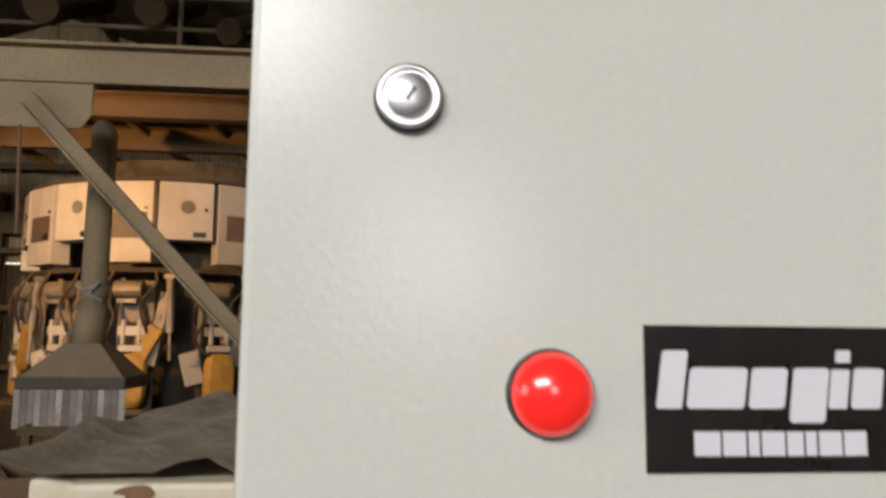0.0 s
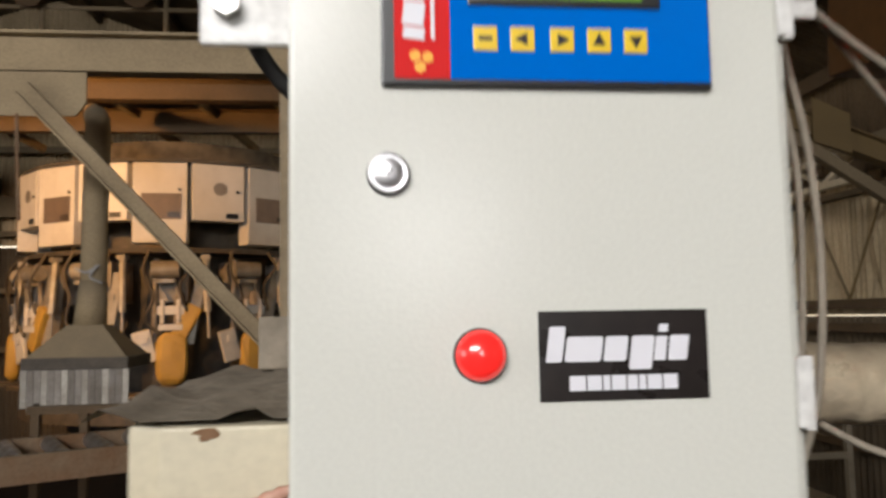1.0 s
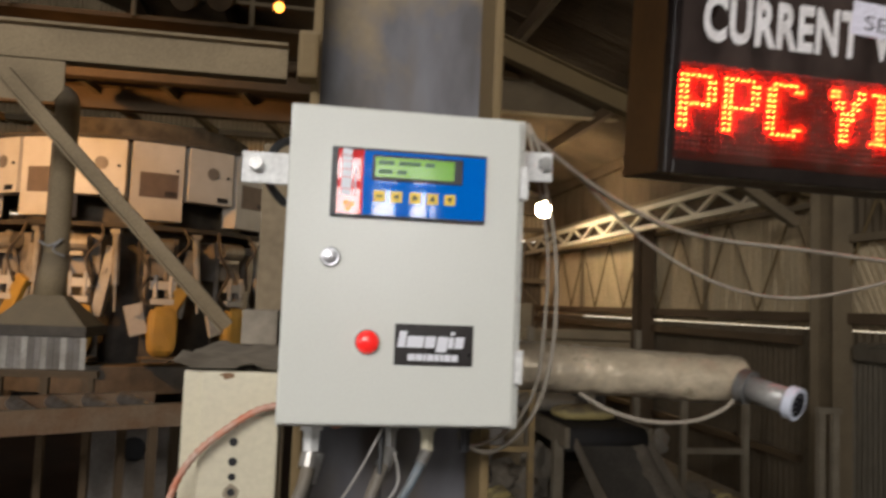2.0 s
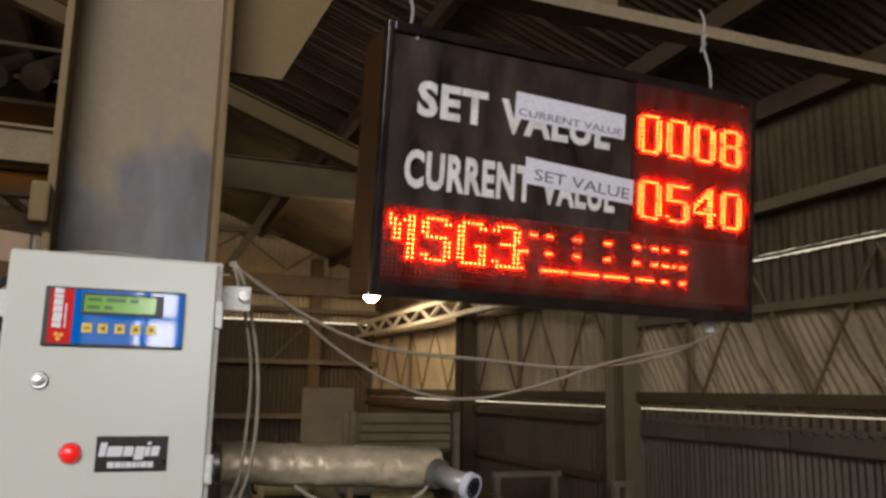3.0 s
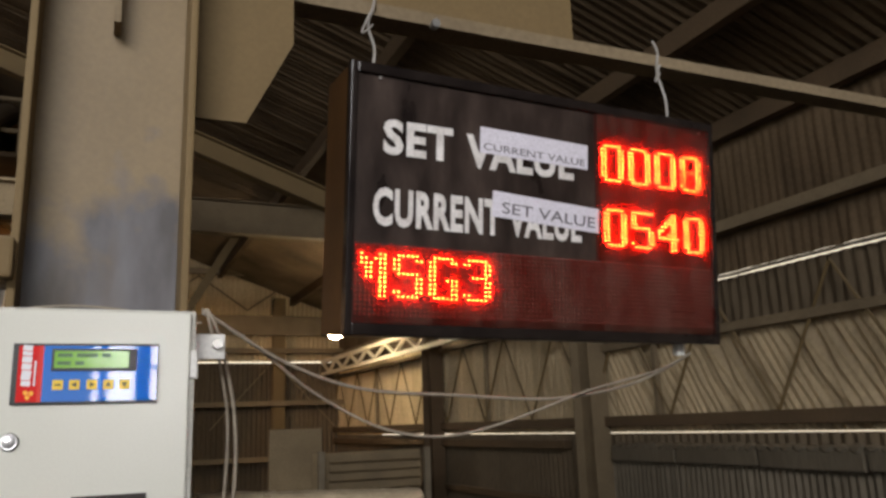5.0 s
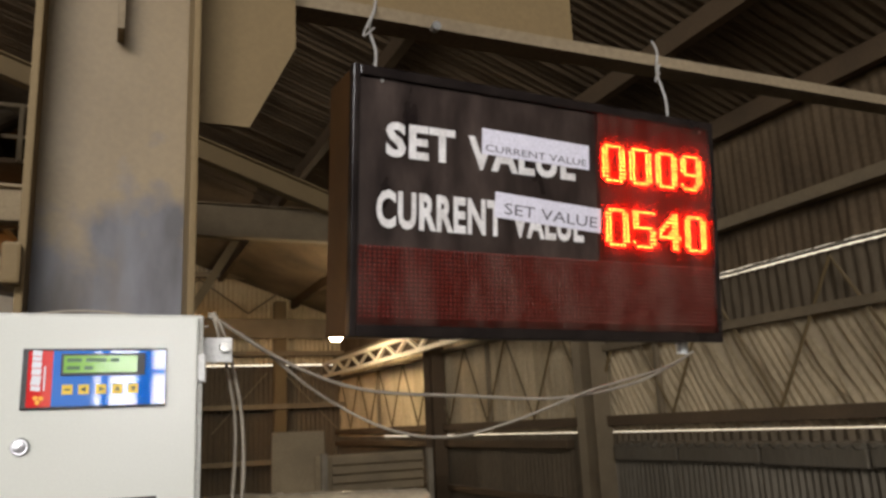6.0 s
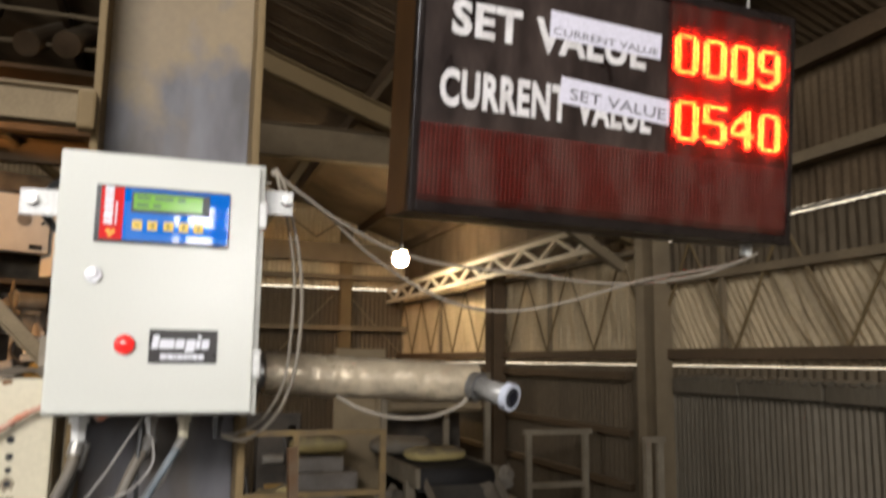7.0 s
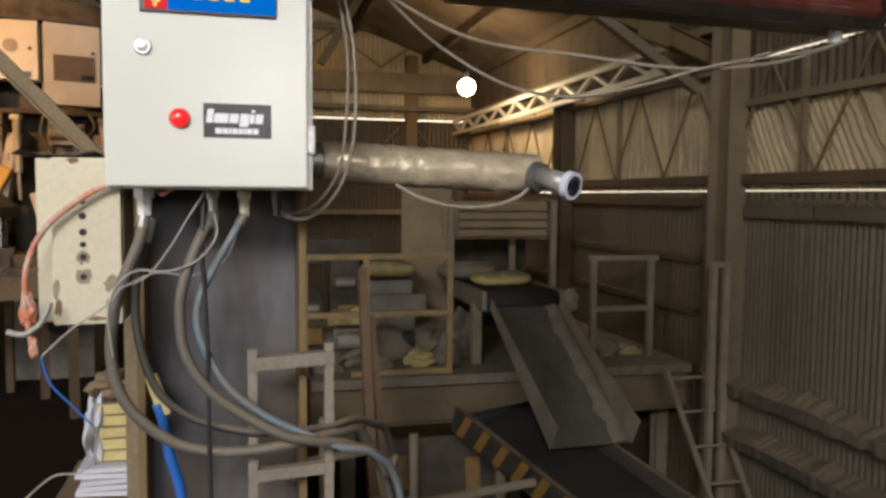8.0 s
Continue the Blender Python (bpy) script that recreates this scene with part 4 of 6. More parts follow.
def display_board():
    s = new("display_board")
    s.matrix_basis = Matrix.Translation((1.183, 0.29, 2.153)) @ Matrix.Rotation(radians(1.64), 4, 'Z') @ Matrix.Rotation(radians(5.04), 4, 'X') @ Matrix.Rotation(radians(0.53), 4, 'Y')
    tagged(s, "black hanging display board with glowing red dot-matrix numbers", "display board")
    W, H, XC = 0.527, 0.305, -0.014
    bm = bmesh.new()
    box(bm, (XC, 0.095, 0), (2 * W - 0.006, 0.16, 2 * H - 0.006), bevel=0.003)
    part("case", bm, SIGN_SIDE, s, "brown sheet metal case")
    for x, z, sx, sz in ((-W + 0.008, 0, 0.016, 2 * H), (W - 0.008, 0, 0.016, 2 * H), (0, H - 0.012, 2 * W - 0.032, 0.024), (0, -H + 0.013, 2 * W - 0.032, 0.026)):
        bm = bmesh.new()
        box(bm, (XC + x, 0.006, z), (sx, 0.03, sz), bevel=0.003)
        part("frame_bar", bm, SIGN_FRAME, s, "glossy black frame bar")
    top, split, right = H - 0.024, -0.105, 0.118
    bm = bmesh.new()
    lo_x, hi_x = XC - W + 0.016, XC + W - 0.016
    box(bm, ((lo_x + right) / 2, 0.012, (top + split) / 2), (right - lo_x, 0.022, top - split))
    part("name_panel", bm, SIGN_FRONT, s, "smeared black name panel")
    bm = bmesh.new()
    box(bm, ((hi_x + right) / 2, 0.0115, (top + split) / 2), (hi_x - right - 0.001, 0.022, top - split))
    part("number_panel", bm, SIGN_LED, s)
    bm = bmesh.new()
    box(bm, (XC, 0.0115, (split - H + 0.026) / 2), (2 * W - 0.033, 0.022, split + H - 0.027))
    part("message_panel", bm, SIGN_LED, s, "dark red dot-matrix panel")
    words("painted_word", "SET", LETTER, s, -0.459, -0.285, 0.100, 0.183, 0.0, fat=0.04)
    words("painted_word", "VALUE", LETTER, s, -0.250, 0.053, 0.094, 0.176, 0.0, fat=0.04)
    words("painted_word", "CURRENT", LETTER, s, -0.480, -0.158, -0.064, 0.024, 0.0, fat=0.04)
    words("painted_word", "VALUE", LETTER, s, -0.135, 0.074, -0.062, 0.016, 0.0, fat=0.04)
    for (u0, v0, u1, v1, h), text, (a, b, lo, hi) in (((-0.2150, 0.1340, 0.0940, 0.1268, 0.064), "CURRENT VALUE", (0.03, 0.975, 0.13, 0.40)),
                                                     ((-0.1825, -0.0171, 0.1255, -0.0341, 0.0625), "SET VALUE", (0.085, 0.96, 0.18, 0.62))):
        a0 = math.atan2(v1 - v0, u1 - u0)
        ln = math.hypot(v1 - v0, u1 - u0)
        bm = bmesh.new()
        box(bm, (ln / 2, 0, h / 2), (ln, 0.0012, h))
        st = part("paper_strip", bm, PAPER, s, "white paper strip stuck over the painted words")
        st.matrix_basis = Matrix.Translation((u0, -0.0014, v0)) @ Matrix.Rotation(-a0, 4, 'Y')
        words("printed_text", text, INK, st, a * ln, b * ln, lo * h, hi * h, -0.0010, fat=0.004)
    # lit numbers
    def fixed(text, u0, v0):
        bm = bmesh.new()
        for (u, v), k in dots_of(text, u0, v0).items():
            dome(bm, u, 0.0006, v, 0.0044, 0.004, core=1)
        part("lit_digit", bm, LED_ON, s, "glowing dot-matrix digit").data.materials.append(LED_CORE)
    for i, ch in enumerate("000"):
        fixed(ch, 0.1395 + i * 8 * PU, 0.199)
    for i, ch in enumerate("0540"):
        fixed(ch, 0.1450 + i * 8 * PU, 0.0305)
    # dots that switch: each turns its lit or its dark side to the front
    bm = bmesh.new()
    rod(bm, (0, -0.0004, 0), (0, 0.0004, 0), 0.0044, 8)
    dome(bm, 0, -0.0004, 0, 0.0044, 0.004, slot=1, core=2)
    dome(bm, 0, 0.0004, 0, 0.0040, -0.0028, slot=0)
    me = mesh(bm, "led_dot", LED_OFF)
    me.materials.append(LED_ON)
    me.materials.append(LED_CORE)
    me_dim = me.copy()
    me_dim.materials[1] = LED_DIM
    me_dim.materials[2] = LED_DIM
    lit = {}
    u8, v8 = 0.1395 + 24 * PU, 0.199
    for ch, t0, t1 in (("7", -1, 2.82), ("8", 2.82, 5.45), ("9", 5.45, 99)):
        for p in dots_of(ch, u8, v8):
            lit.setdefault(p, ["#", []])[1].append((t0, t1))
    um, vm = -0.5150, -0.1275
    for text, t0, t1 in (("PPC YELLOW", -1, 2.96), ("MSG3", 2.96, 5.3)):
        for p, k in dots_of(text, um, vm).items():
            if k == "d" and p in lit:
                continue
            e = lit.setdefault(p, [k, []])
            late = t0 < 0 and p[0] > -0.2 and round((vm - p[1]) / PV) % 4 == 1
            e[1].append((t0, 3.1 if late else t1))
            if text == "PPC YELLOW":
                e[0] = "#"
    for (u, v), (k, spans) in sorted(lit.items()):
        dot = new("led_dot", me_dim if k == "d" else me)
        dot.parent = s
        dot.matrix_basis = pose(u, 0.0010, v)
        FLIPS.append((dot, (u, 0.0010, v), spans))
    taken = set(lit)
    bm = bmesh.new()
    for r in range(16):
        for c in range(94):
            p = (round(um + c * PU, 4), round(vm + 2 * PV - r * PV, 4))
            if p not in taken and p[1] > -0.275:
                dome(bm, p[0], 0.0006, p[1], 0.0040, 0.0028, 6)
    tagged(part("unlit_dots", bm, LED_OFF, s, "rows of unlit red dots"), kind="stuff")
    for x0, x1, z0, z1 in ((right + 0.002, hi_x - 0.001, split + 0.001, top), (lo_x + 0.001, hi_x - 0.001, -H + 0.027, split - 0.001)):
        bm = bmesh.new()
        box(bm, ((x0 + x1) / 2, -0.0085, (z0 + z1) / 2), (x1 - x0, 0.0, z1 - z0))
        bmesh.ops.remove_doubles(bm, verts=bm.verts[:], dist=1e-6)
        part("cover_pane", bm, PANE, s, "dusty clear acrylic cover")
    bm = bmesh.new()
    rod(bm, (0.42, 0.05, -H), (0.42, 0.05, -H - 0.03), 0.016, 8)
    part("cable_gland", bm, WHITE_PLASTIC, s)
    for x in (-0.47, 0.47):
        bm = bmesh.new()
        disc(bm, (x, 0.0, H - 0.03), 0.004, 0.003, 8)
        part("screw", bm, GALV, s)
    for x0, x1, z1 in ((-0.470, -0.452, 2.66), (0.415, 0.432, 2.70)):
        base = s.matrix_basis @ Vector((x0, 0.06, H))
        bm = bmesh.new()
        up = Vector((base.x + (x1 - x0), base.y + 0.03, z1))
        tube(bm, [base, base.lerp(up, 0.35) + Vector((0.006, 0, 0)), base.lerp(up, 0.7) + Vector((-0.012, 0, 0)), up, up + Vector((0.02, 0.04, 0.06))], 0.004, 6)
        tube(bm, [base.lerp(up, 0.72), base.lerp(up, 0.6) + Vector((-0.03, -0.01, -0.01)), base.lerp(up, 0.66) + Vector((-0.012, -0.016, 0.03))], 0.003, 6)
        solid("hanging_wire", bm, WIRE, "twisted pale wire holding the display board", "wire", "board hangers")


# ---- foil-wrapped tube with its small camera ----
def tube_and_camera():
    t = thing("wrapped_tube", (0, 0.34, 0), "horizontal tube wrapped in crumpled silvery-brown film", "tube")
    bm = bmesh.new()
    n, seg = 90, 28
    rings = []
    for i in range(n + 1):
        f = i / n
        x, z = 0.355 + 0.462 * f, 1.5065 - 0.018 * f
        ring = []
        for k in range(seg):
            a = 2 * math.pi * k / seg
            r = 0.0425 + 0.0028 * noise.noise((x * 26, math.cos(a) * 1.6, math.sin(a) * 1.6)) + 0.0016 * noise.noise((x * 70, math.cos(a) * 4, math.sin(a) * 4))
            ring.append(bm.verts.new((x, r * math.cos(a), z + r * math.sin(a))))
        rings.append(ring)
    for ra, rb in zip(rings, rings[1:]):
        for k in range(seg):
            bm.faces.new((ra[k], ra[(k + 1) % seg], rb[(k + 1) % seg], rb[k])).smooth = True
    bm.faces.new(rings[0])
    bm.faces.new(rings[-1])
    part("film", bm, FOIL, t, "crumpled film wrapping")
    bm = bmesh.new()
    rod(bm, (0.31, 0, 1.508), (0.362, 0, 1.506), 0.028, 20)
    rod(bm, (0.340, 0, 1.507), (0.350, 0, 1.507), 0.036, 20)
    part("mounting_pipe", bm, GALV, t)
    bm = bmesh.new()
    tube(bm, [(0.50, -0.03, 1.462), (0.55, -0.045, 1.435), (0.62, -0.05, 1.418), (0.70, -0.05, 1.42), (0.76, -0.045, 1.44), (0.79, -0.04, 1.465)], 0.004, 6)
    part("lead", bm, WIRE_WARM, t)
    c = thing("bullet_camera", (0.798, 0.285, 1.482), "small silver bullet camera with a white lens ring", "camera", rz=0)
    d = Vector((0.045, -0.075, -0.02)).normalized()
    p = Vector((0, 0, 0))
    bm = bmesh.new()
    rod(bm, p - d * 0.01, p + d * 0.008, 0.030, 24)
    part("flange", bm, GALV, c, "dull silver round flange")
    for a in range(4):
        bm = bmesh.new()
        o = d.orthogonal().normalized()
        o = Matrix.Rotation(a * math.pi / 2 + 0.5, 3, d) @ o
        rod(bm, p + o * 0.019 + d * 0.008, p + o * 0.019 + d * 0.011, 0.0035, 6)
        part("screw", bm, BLACK, c)
    bm = bmesh.new()
    rod(bm, p + d * 0.008, p + d * 0.082, 0.0225, 24)
    part("barrel", bm, BARREL, c, "silver barrel", True)
    bm = bmesh.new()
    rod(bm, p + d * 0.078, p + d * 0.094, 0.0285, 28)
    ring = part("lens_ring", bm, RING_WHITE, c, "white ring")
    bm = bmesh.new()
    rod(bm, p + d * 0.093, p + d * 0.0948, 0.021, 24)
    part("lens", bm, GLASS_DARK, ring, "dark lens")
    for k in range(10):
        o = Matrix.Rotation(k * math.pi / 5, 3, d) @ d.orthogonal().normalized()
        bm = bmesh.new()
        rod(bm, p + o * 0.016 + d * 0.0945, p + o * 0.016 + d * 0.0956, 0.0018, 6)
        part("infrared_led", bm, STEEL, ring)


# ---- hoses, wires and the frame by the column ----
def cables():
    def run(name, pts, r, mat, label, cat="cable", group="", seg=8, ripple=0.0, steps=8):
        bm = bmesh.new()
        tube(bm, pts, r, seg, steps, ripple)
        ob = solid(name, bm, mat, label, cat, group, smooth=True)
        if name == "flexible_conduit":
            p, q = Vector(pts[0]), Vector(pts[1])
            bm = bmesh.new()
            rod(bm, p, p.lerp(q, 0.45), r * 1.28, 12)
            part("ferrule", bm, GALV, ob, "dull metal ferrule")
        return ob
    run("flexible_conduit", [(0.046, 0.08, 1.40), (0.039, 0.065, 1.361), (0.021, 0.06, 1.316), (0.003, 0.06, 1.263), (-0.005, 0.06, 1.191), (0.005, 0.06, 1.126), (0.038, 0.06, 1.074), (0.09, 0.06, 1.033), (0.151, 0.06, 1.015), (0.215, 0.06, 1.012), (0.29, 0.07, 1.017), (0.36, 0.11, 1.018), (0.42, 0.18, 0.98), (0.50, 0.28, 0.75), (0.53, 0.32, 0.2), (0.55, 0.34, -2.27)],
        0.0095, HOSE, "thick dusty grey hose looping under the control box", "hose", "hoses", 10)
    run("flexible_conduit", [(0.056, 0.085, 1.40), (0.035, 0.08, 1.314), (0.03, 0.08, 1.241), (0.042, 0.08, 1.166), (0.067, 0.08, 1.109), (0.115, 0.08, 1.068), (0.187, 0.08, 1.042), (0.262, 0.08, 1.034), (0.34, 0.10, 1.032), (0.42, 0.16, 1.02), (0.49, 0.24, 0.9), (0.56, 0.3, 0.3), (0.60, 0.34, -2.27)],
        0.007, HOSE_DARK, "dark grey hose looping under the control box", "hose", "hoses", 10)
    run("flexible_conduit", [(0.152, 0.08, 1.405), (0.13, 0.05, 1.362), (0.108, 0.04, 1.299), (0.101, 0.04, 1.245), (0.11, 0.04, 1.181), (0.144, 0.04, 1.124), (0.197, 0.04, 1.079), (0.26, 0.04, 1.042), (0.316, 0.05, 1.024), (0.38, 0.08, 1.003), (0.45, 0.14, 0.93), (0.50, 0.22, 0.6), (0.52, 0.26, -2.27)],
        0.0085, HOSE, "grey hose curving down and away from the box", "hose", "hoses", 10)
    run("flexible_conduit", [(0.202, 0.08, 1.405), (0.181, 0.06, 1.369), (0.15, 0.06, 1.314), (0.127, 0.06, 1.259), (0.131, 0.06, 1.204), (0.17, 0.06, 1.127), (0.224, 0.06, 1.077), (0.28, 0.06, 1.044), (0.356, 0.06, 1.009), (0.42, 0.08, 0.985), (0.48, 0.14, 0.88), (0.54, 0.2, 0.5), (0.56, 0.24, -2.27)],
        0.0065, HOSE_BLUE, "faded blue-grey hose curving away from the box", "hose", "hoses", 10)
    run("black_cable", [(0.14, 0.07, 1.452), (0.136, 0.05, 1.361), (0.139, 0.05, 1.279), (0.143, 0.05, 1.168), (0.143, 0.05, 1.037), (0.144, 0.05, 0.90), (0.13, 0.06, 0.5)], 0.0035, WIRE_BLACK, "thin black cable hanging straight down")
    run("thin_wire", [(0.144, 0.06, 1.448), (0.114, 0.03, 1.398), (0.088, 0.03, 1.354), (0.054, 0.03, 1.31), (0.017, 0.03, 1.293), (-0.004, 0.03, 1.267), (-0.053, 0.03, 1.233), (-0.098, 0.03, 1.191)],
        0.0016, WIRE, "thin grey wire sagging beside the column", "wire")
    run("thin_wire", [(-0.098, 0.03, 1.191), (-0.098, 0.03, 1.182), (-0.087, 0.03, 1.147), (-0.056, 0.03, 1.11), (-0.028, 0.03, 1.078)], 0.0016, BLUE, "thin blue wire joined to the grey one", "wire")
    run("thin_wire", [(-0.028, 0.03, 1.078), (-0.026, 0.04, 1.04), (-0.05, 0.05, 1.0), (-0.1, 0.08, 0.985), (-0.16, 0.1, 0.93)], 0.0016, WIRE, "thin pale wire trailing down past the cartons", "wire")
    run("taped_cable", [(0.062, 0.1, 1.446), (0.075, 0.07, 1.438), (0.09, 0.06, 1.446), (0.1, 0.07, 1.455)], 0.0035, ORANGE, "short red taped cable end under the box", "cable")
    run("thin_wire", [(0.156, 0.06, 1.405), (0.158, 0.03, 1.371), (0.13, 0.03, 1.335), (0.087, 0.03, 1.318), (0.038, 0.03, 1.319), (0.008, 0.03, 1.293), (-0.004, 0.03, 1.25), (0.0, 0.05, 1.18)], 0.0018, WIRE, "thin pale wire tied to the hose", "wire")
    run("thin_wire", [(0.2, 0.09, 1.40), (0.17, 0.09, 1.33), (0.12, 0.09, 1.305), (0.06, 0.08, 1.31), (0.0, 0.06, 1.285)], 0.0016, WIRE, "thin pale wire tied to the hose", "wire")
    run("taped_cable", [(0.051, 0.11, 1.46), (0.006, 0.135, 1.456), (-0.032, 0.135, 1.446), (-0.075, 0.135, 1.417), (-0.109, 0.135, 1.386), (-0.131, 0.13, 1.349), (-0.141, 0.12, 1.304), (-0.139, 0.12, 1.258), (-0.137, 0.12, 1.212), (-0.129, 0.12, 1.174)], 0.0042, ORANGE, "cable wound with frayed orange tape", "cable", ripple=0.35)
    bm = bmesh.new()
    crumpled(bm, (-0.139, 0.12, 1.253), (0.011, 0.006, 0.026), 3, 0.6)
    crumpled(bm, (-0.131, 0.118, 1.188), (0.006, 0.004, 0.016), 5, 0.6)
    solid("tape_knot", bm, ORANGE, "frayed knot of orange tape on the cable", "tape")
    run("rag_strip", [(-0.105, 0.12, 1.261), (-0.119, 0.115, 1.228), (-0.144, 0.115, 1.211), (-0.169, 0.12, 1.215)], 0.005, WIRE, "twisted grey rag strip", "rag")
    run("hanging_cable", [(0.335, 0.1, 1.872), (0.352, 0.1, 1.84), (0.373, 0.12, 1.777), (0.388, 0.12, 1.70), (0.393, 0.12, 1.603), (0.383, 0.12, 1.505), (0.353, 0.12, 1.435), (0.304, 0.12, 1.397), (0.256, 0.10, 1.413), (0.250, 0.08, 1.45)], 0.0032, WIRE_WARM, "dusty grey cable looping beside the box", "cable", "side loops")
    run("hanging_cable", [(0.335, 0.1, 1.87), (0.345, 0.1, 1.83), (0.363, 0.12, 1.776), (0.378, 0.12, 1.68), (0.375, 0.12, 1.563), (0.363, 0.12, 1.484), (0.324, 0.12, 1.425), (0.266, 0.12, 1.405), (0.258, 0.08, 1.45)], 0.0028, WIRE_WARM, "dusty grey cable looping beside the box", "cable", "side loops")
    plug = Vector((1.61, 0.352, 1.823))
    run("sagging_cable", [(0.33, 0.12, 1.873), (0.475, 0.16, 1.79), (0.64, 0.2, 1.737), (0.861, 0.2, 1.719), (1.10, 0.22, 1.709), (1.33, 0.26, 1.738), (1.50, 0.31, 1.785), plug], 0.0035, WIRE_WARM, "dusty cable sagging from the box to the board", "cable", "board cables")
    run("sagging_cable", [(0.33, 0.12, 1.868), (0.420, 0.15, 1.821), (0.549, 0.2, 1.731), (0.687, 0.2, 1.659), (0.821, 0.2, 1.638), (0.965, 0.2, 1.662), (1.18, 0.22, 1.722), (1.45, 0.29, 1.775), plug], 0.003, WIRE_WARM, "dusty cable sagging from the box to the board", "cable", "board cables")
    run("arched_wire", [(0.0, 0.13, 1.848), (0.05, 0.13, 1.868), (0.13, 0.13, 1.876), (0.22, 0.13, 1.868), (0.29, 0.13, 1.85), (0.33, 0.12, 1.85)], 0.002, WIRE_WARM, "thin wire arching over the box top", "wire")
    run("black_cable", [(0.004, 0.13, 1.83), (-0.018, 0.1, 1.815), (-0.03, 0.08, 1.785), (-0.028, 0.08, 1.76), (-0.006, 0.1, 1.735), (0.004, 0.12, 1.75)], 0.006, WIRE_BLACK, "black cable curling behind the box edge", "cable")
    bm = bmesh.new()
    tube(bm, [(0.052, 0.16, 1.075), (0.062, 0.16, 1.04), (0.072, 0.16, 0.98), (0.092, 0.17, 0.88), (0.10, 0.17, 0.6), (0.10, 0.17, 0.02)], 0.010, 6, 4)
    solid("blue_strap", bm, BLUE, "blue plastic strap hanging by the column", "strap")
    bm = bmesh.new()
    box(bm, (0.054, 0.16, 1.09), (0.022, 0.012, 0.075), Matrix.Rotation(-0.3, 3, 'Y'), 0.003)
    solid("yellow_tag", bm, BAG, "torn yellow plastic tag on the hoses", "tag")
    f = thing("bracket_frame", (0, 0.1, 0), "small dusty steel bracket frame in front of the column", "bracket")
    for a, b, w in (((0.213, 0, 0.55), (0.213, 0, 1.175), 0.016), ((0.345, 0.02, 0.55), (0.345, 0.02, 1.178), 0.016), ((0.206, 0.0, 1.150), (0.352, 0.02, 1.153), 0.022), ((0.206, 0, 0.955), (0.352, 0.02, 0.955), 0.02), ((0.206, 0, 0.7), (0.352, 0.02, 0.7), 0.02)):
        bm = bmesh.new()
        bar(bm, a, b, w, w, (0, 1, 0) if a[0] == b[0] else (0, 0, 1))
        part("bar", bm, SACK, f)


def terminal_box():
    b = thing("terminal_box", (-0.067, 0.165, 1.22), "cream steel terminal box with a row of empty cable holes", "terminal box")
    bm = bmesh.new()
    box(bm, (0, 0.075, 0.139), (0.137, 0.13, 0.276), bevel=0.003)
    part("body", bm, CREAM, b)
    bm = bmesh.new()
    box(bm, (0.013, -0.002, 0.138), (0.108, 0.018, 0.28), bevel=0.003)
    part("cover", bm, CREAM, b, "cream cover with worn paint")
    for z, r in ((0.205, 0.004), (0.181, 0.0048), (0.154, 0.0048), (0.133, 0.004), (0.112, 0.0043), (0.079, 0.0043)):
        bm = bmesh.new()
        disc(bm, (0.007, -0.0105, z), r * 1.25, 0.0020, 14)
        part("cable_hole", bm, BLACK, b, "dark empty cable hole")
    for k, (z, s) in enumerate(((0.112, 0.014), (0.079, 0.016))):
        bm = bmesh.new()
        pts = []
        for i in range(14):
            a = 2 * math.pi * i / 14
            r = s * (0.8 + 0.35 * noise.noise((math.cos(a) * 2, math.sin(a) * 2, k)))
            pts.append((0.007 + r * math.cos(a), -0.0118, z + r * math.sin(a)))
        plate(bm, pts, (0, 1, 0), 0.001)
        part("bare_patch", bm, GREY_RAIL, b, "patch of bare metal")
    for k, (cx, cz, sx, sz) in enumerate(((0.052, 0.068, 0.016, 0.017), (-0.034, 0.028, 0.009, 0.02), (-0.036, 0.06, 0.007, 0.022), (-0.006, 0.273, 0.012, 0.006), (0.05, 0.035, 0.011, 0.008), (0.03, 0.008, 0.022, 0.005))):
        bm = bmesh.new()
        pts = []
        for i in range(16):
            a = 2 * math.pi * i / 16
            r = 0.75 + 0.55 * noise.noise((math.cos(a) * 1.8, math.sin(a) * 1.8, k * 3.1 + 0.4))
            pts.append((max(-0.0405, min(0.0665, cx + sx * r * math.cos(a))), -0.0118, max(-0.001, min(0.277, cz + sz * r * math.sin(a)))))
        plate(bm, pts, (0, 1, 0), 0.001)
        part("rust_patch", bm, (GREY_RAIL, RUST)[k % 2], b, "flaked rusty patch")
    bm = bmesh.new()
    n = 12
    rows = [[bm.verts.new((-0.1 + 0.17 * i / n, -0.06 + 0.62 * j / n, 0.282 + 0.02 * max(0, noise.noise((i * 0.4, j * 0.4, 0))) + 0.012 * math.sin(math.pi * j / n) * (i / n))) for i in range(n + 1)] for j in range(n + 1)]
    for j in range(n):
        for i in range(n):
            bm.faces.new((rows[j][i], rows[j][i + 1], rows[j + 1][i + 1], rows[j + 1][i])).smooth = True
    d = part("dust_heap", bm, DIRT, None, "", True)
    d.matrix_basis = pose(-0.067, 0.22, 1.22)
    tagged(d, "grey heap of cement dust on the terminal box", "dust", kind="stuff")
    p = thing("support_post", (-0.04, 0.62, 0), "dusty beige steel post beside the terminal box", "post", kind="structure")
    bm = bmesh.new()
    bar(bm, (0, 0.1, 0), (0, 0.1, 1.93), 0.07, 0.07, (0, 1, 0))
    part("shaft", bm, BEAM, p)
    bm = bmesh.new()
    box(bm, (-0.02, 0.04, 1.545), (0.07, 0.1, 0.07), bevel=0.004)
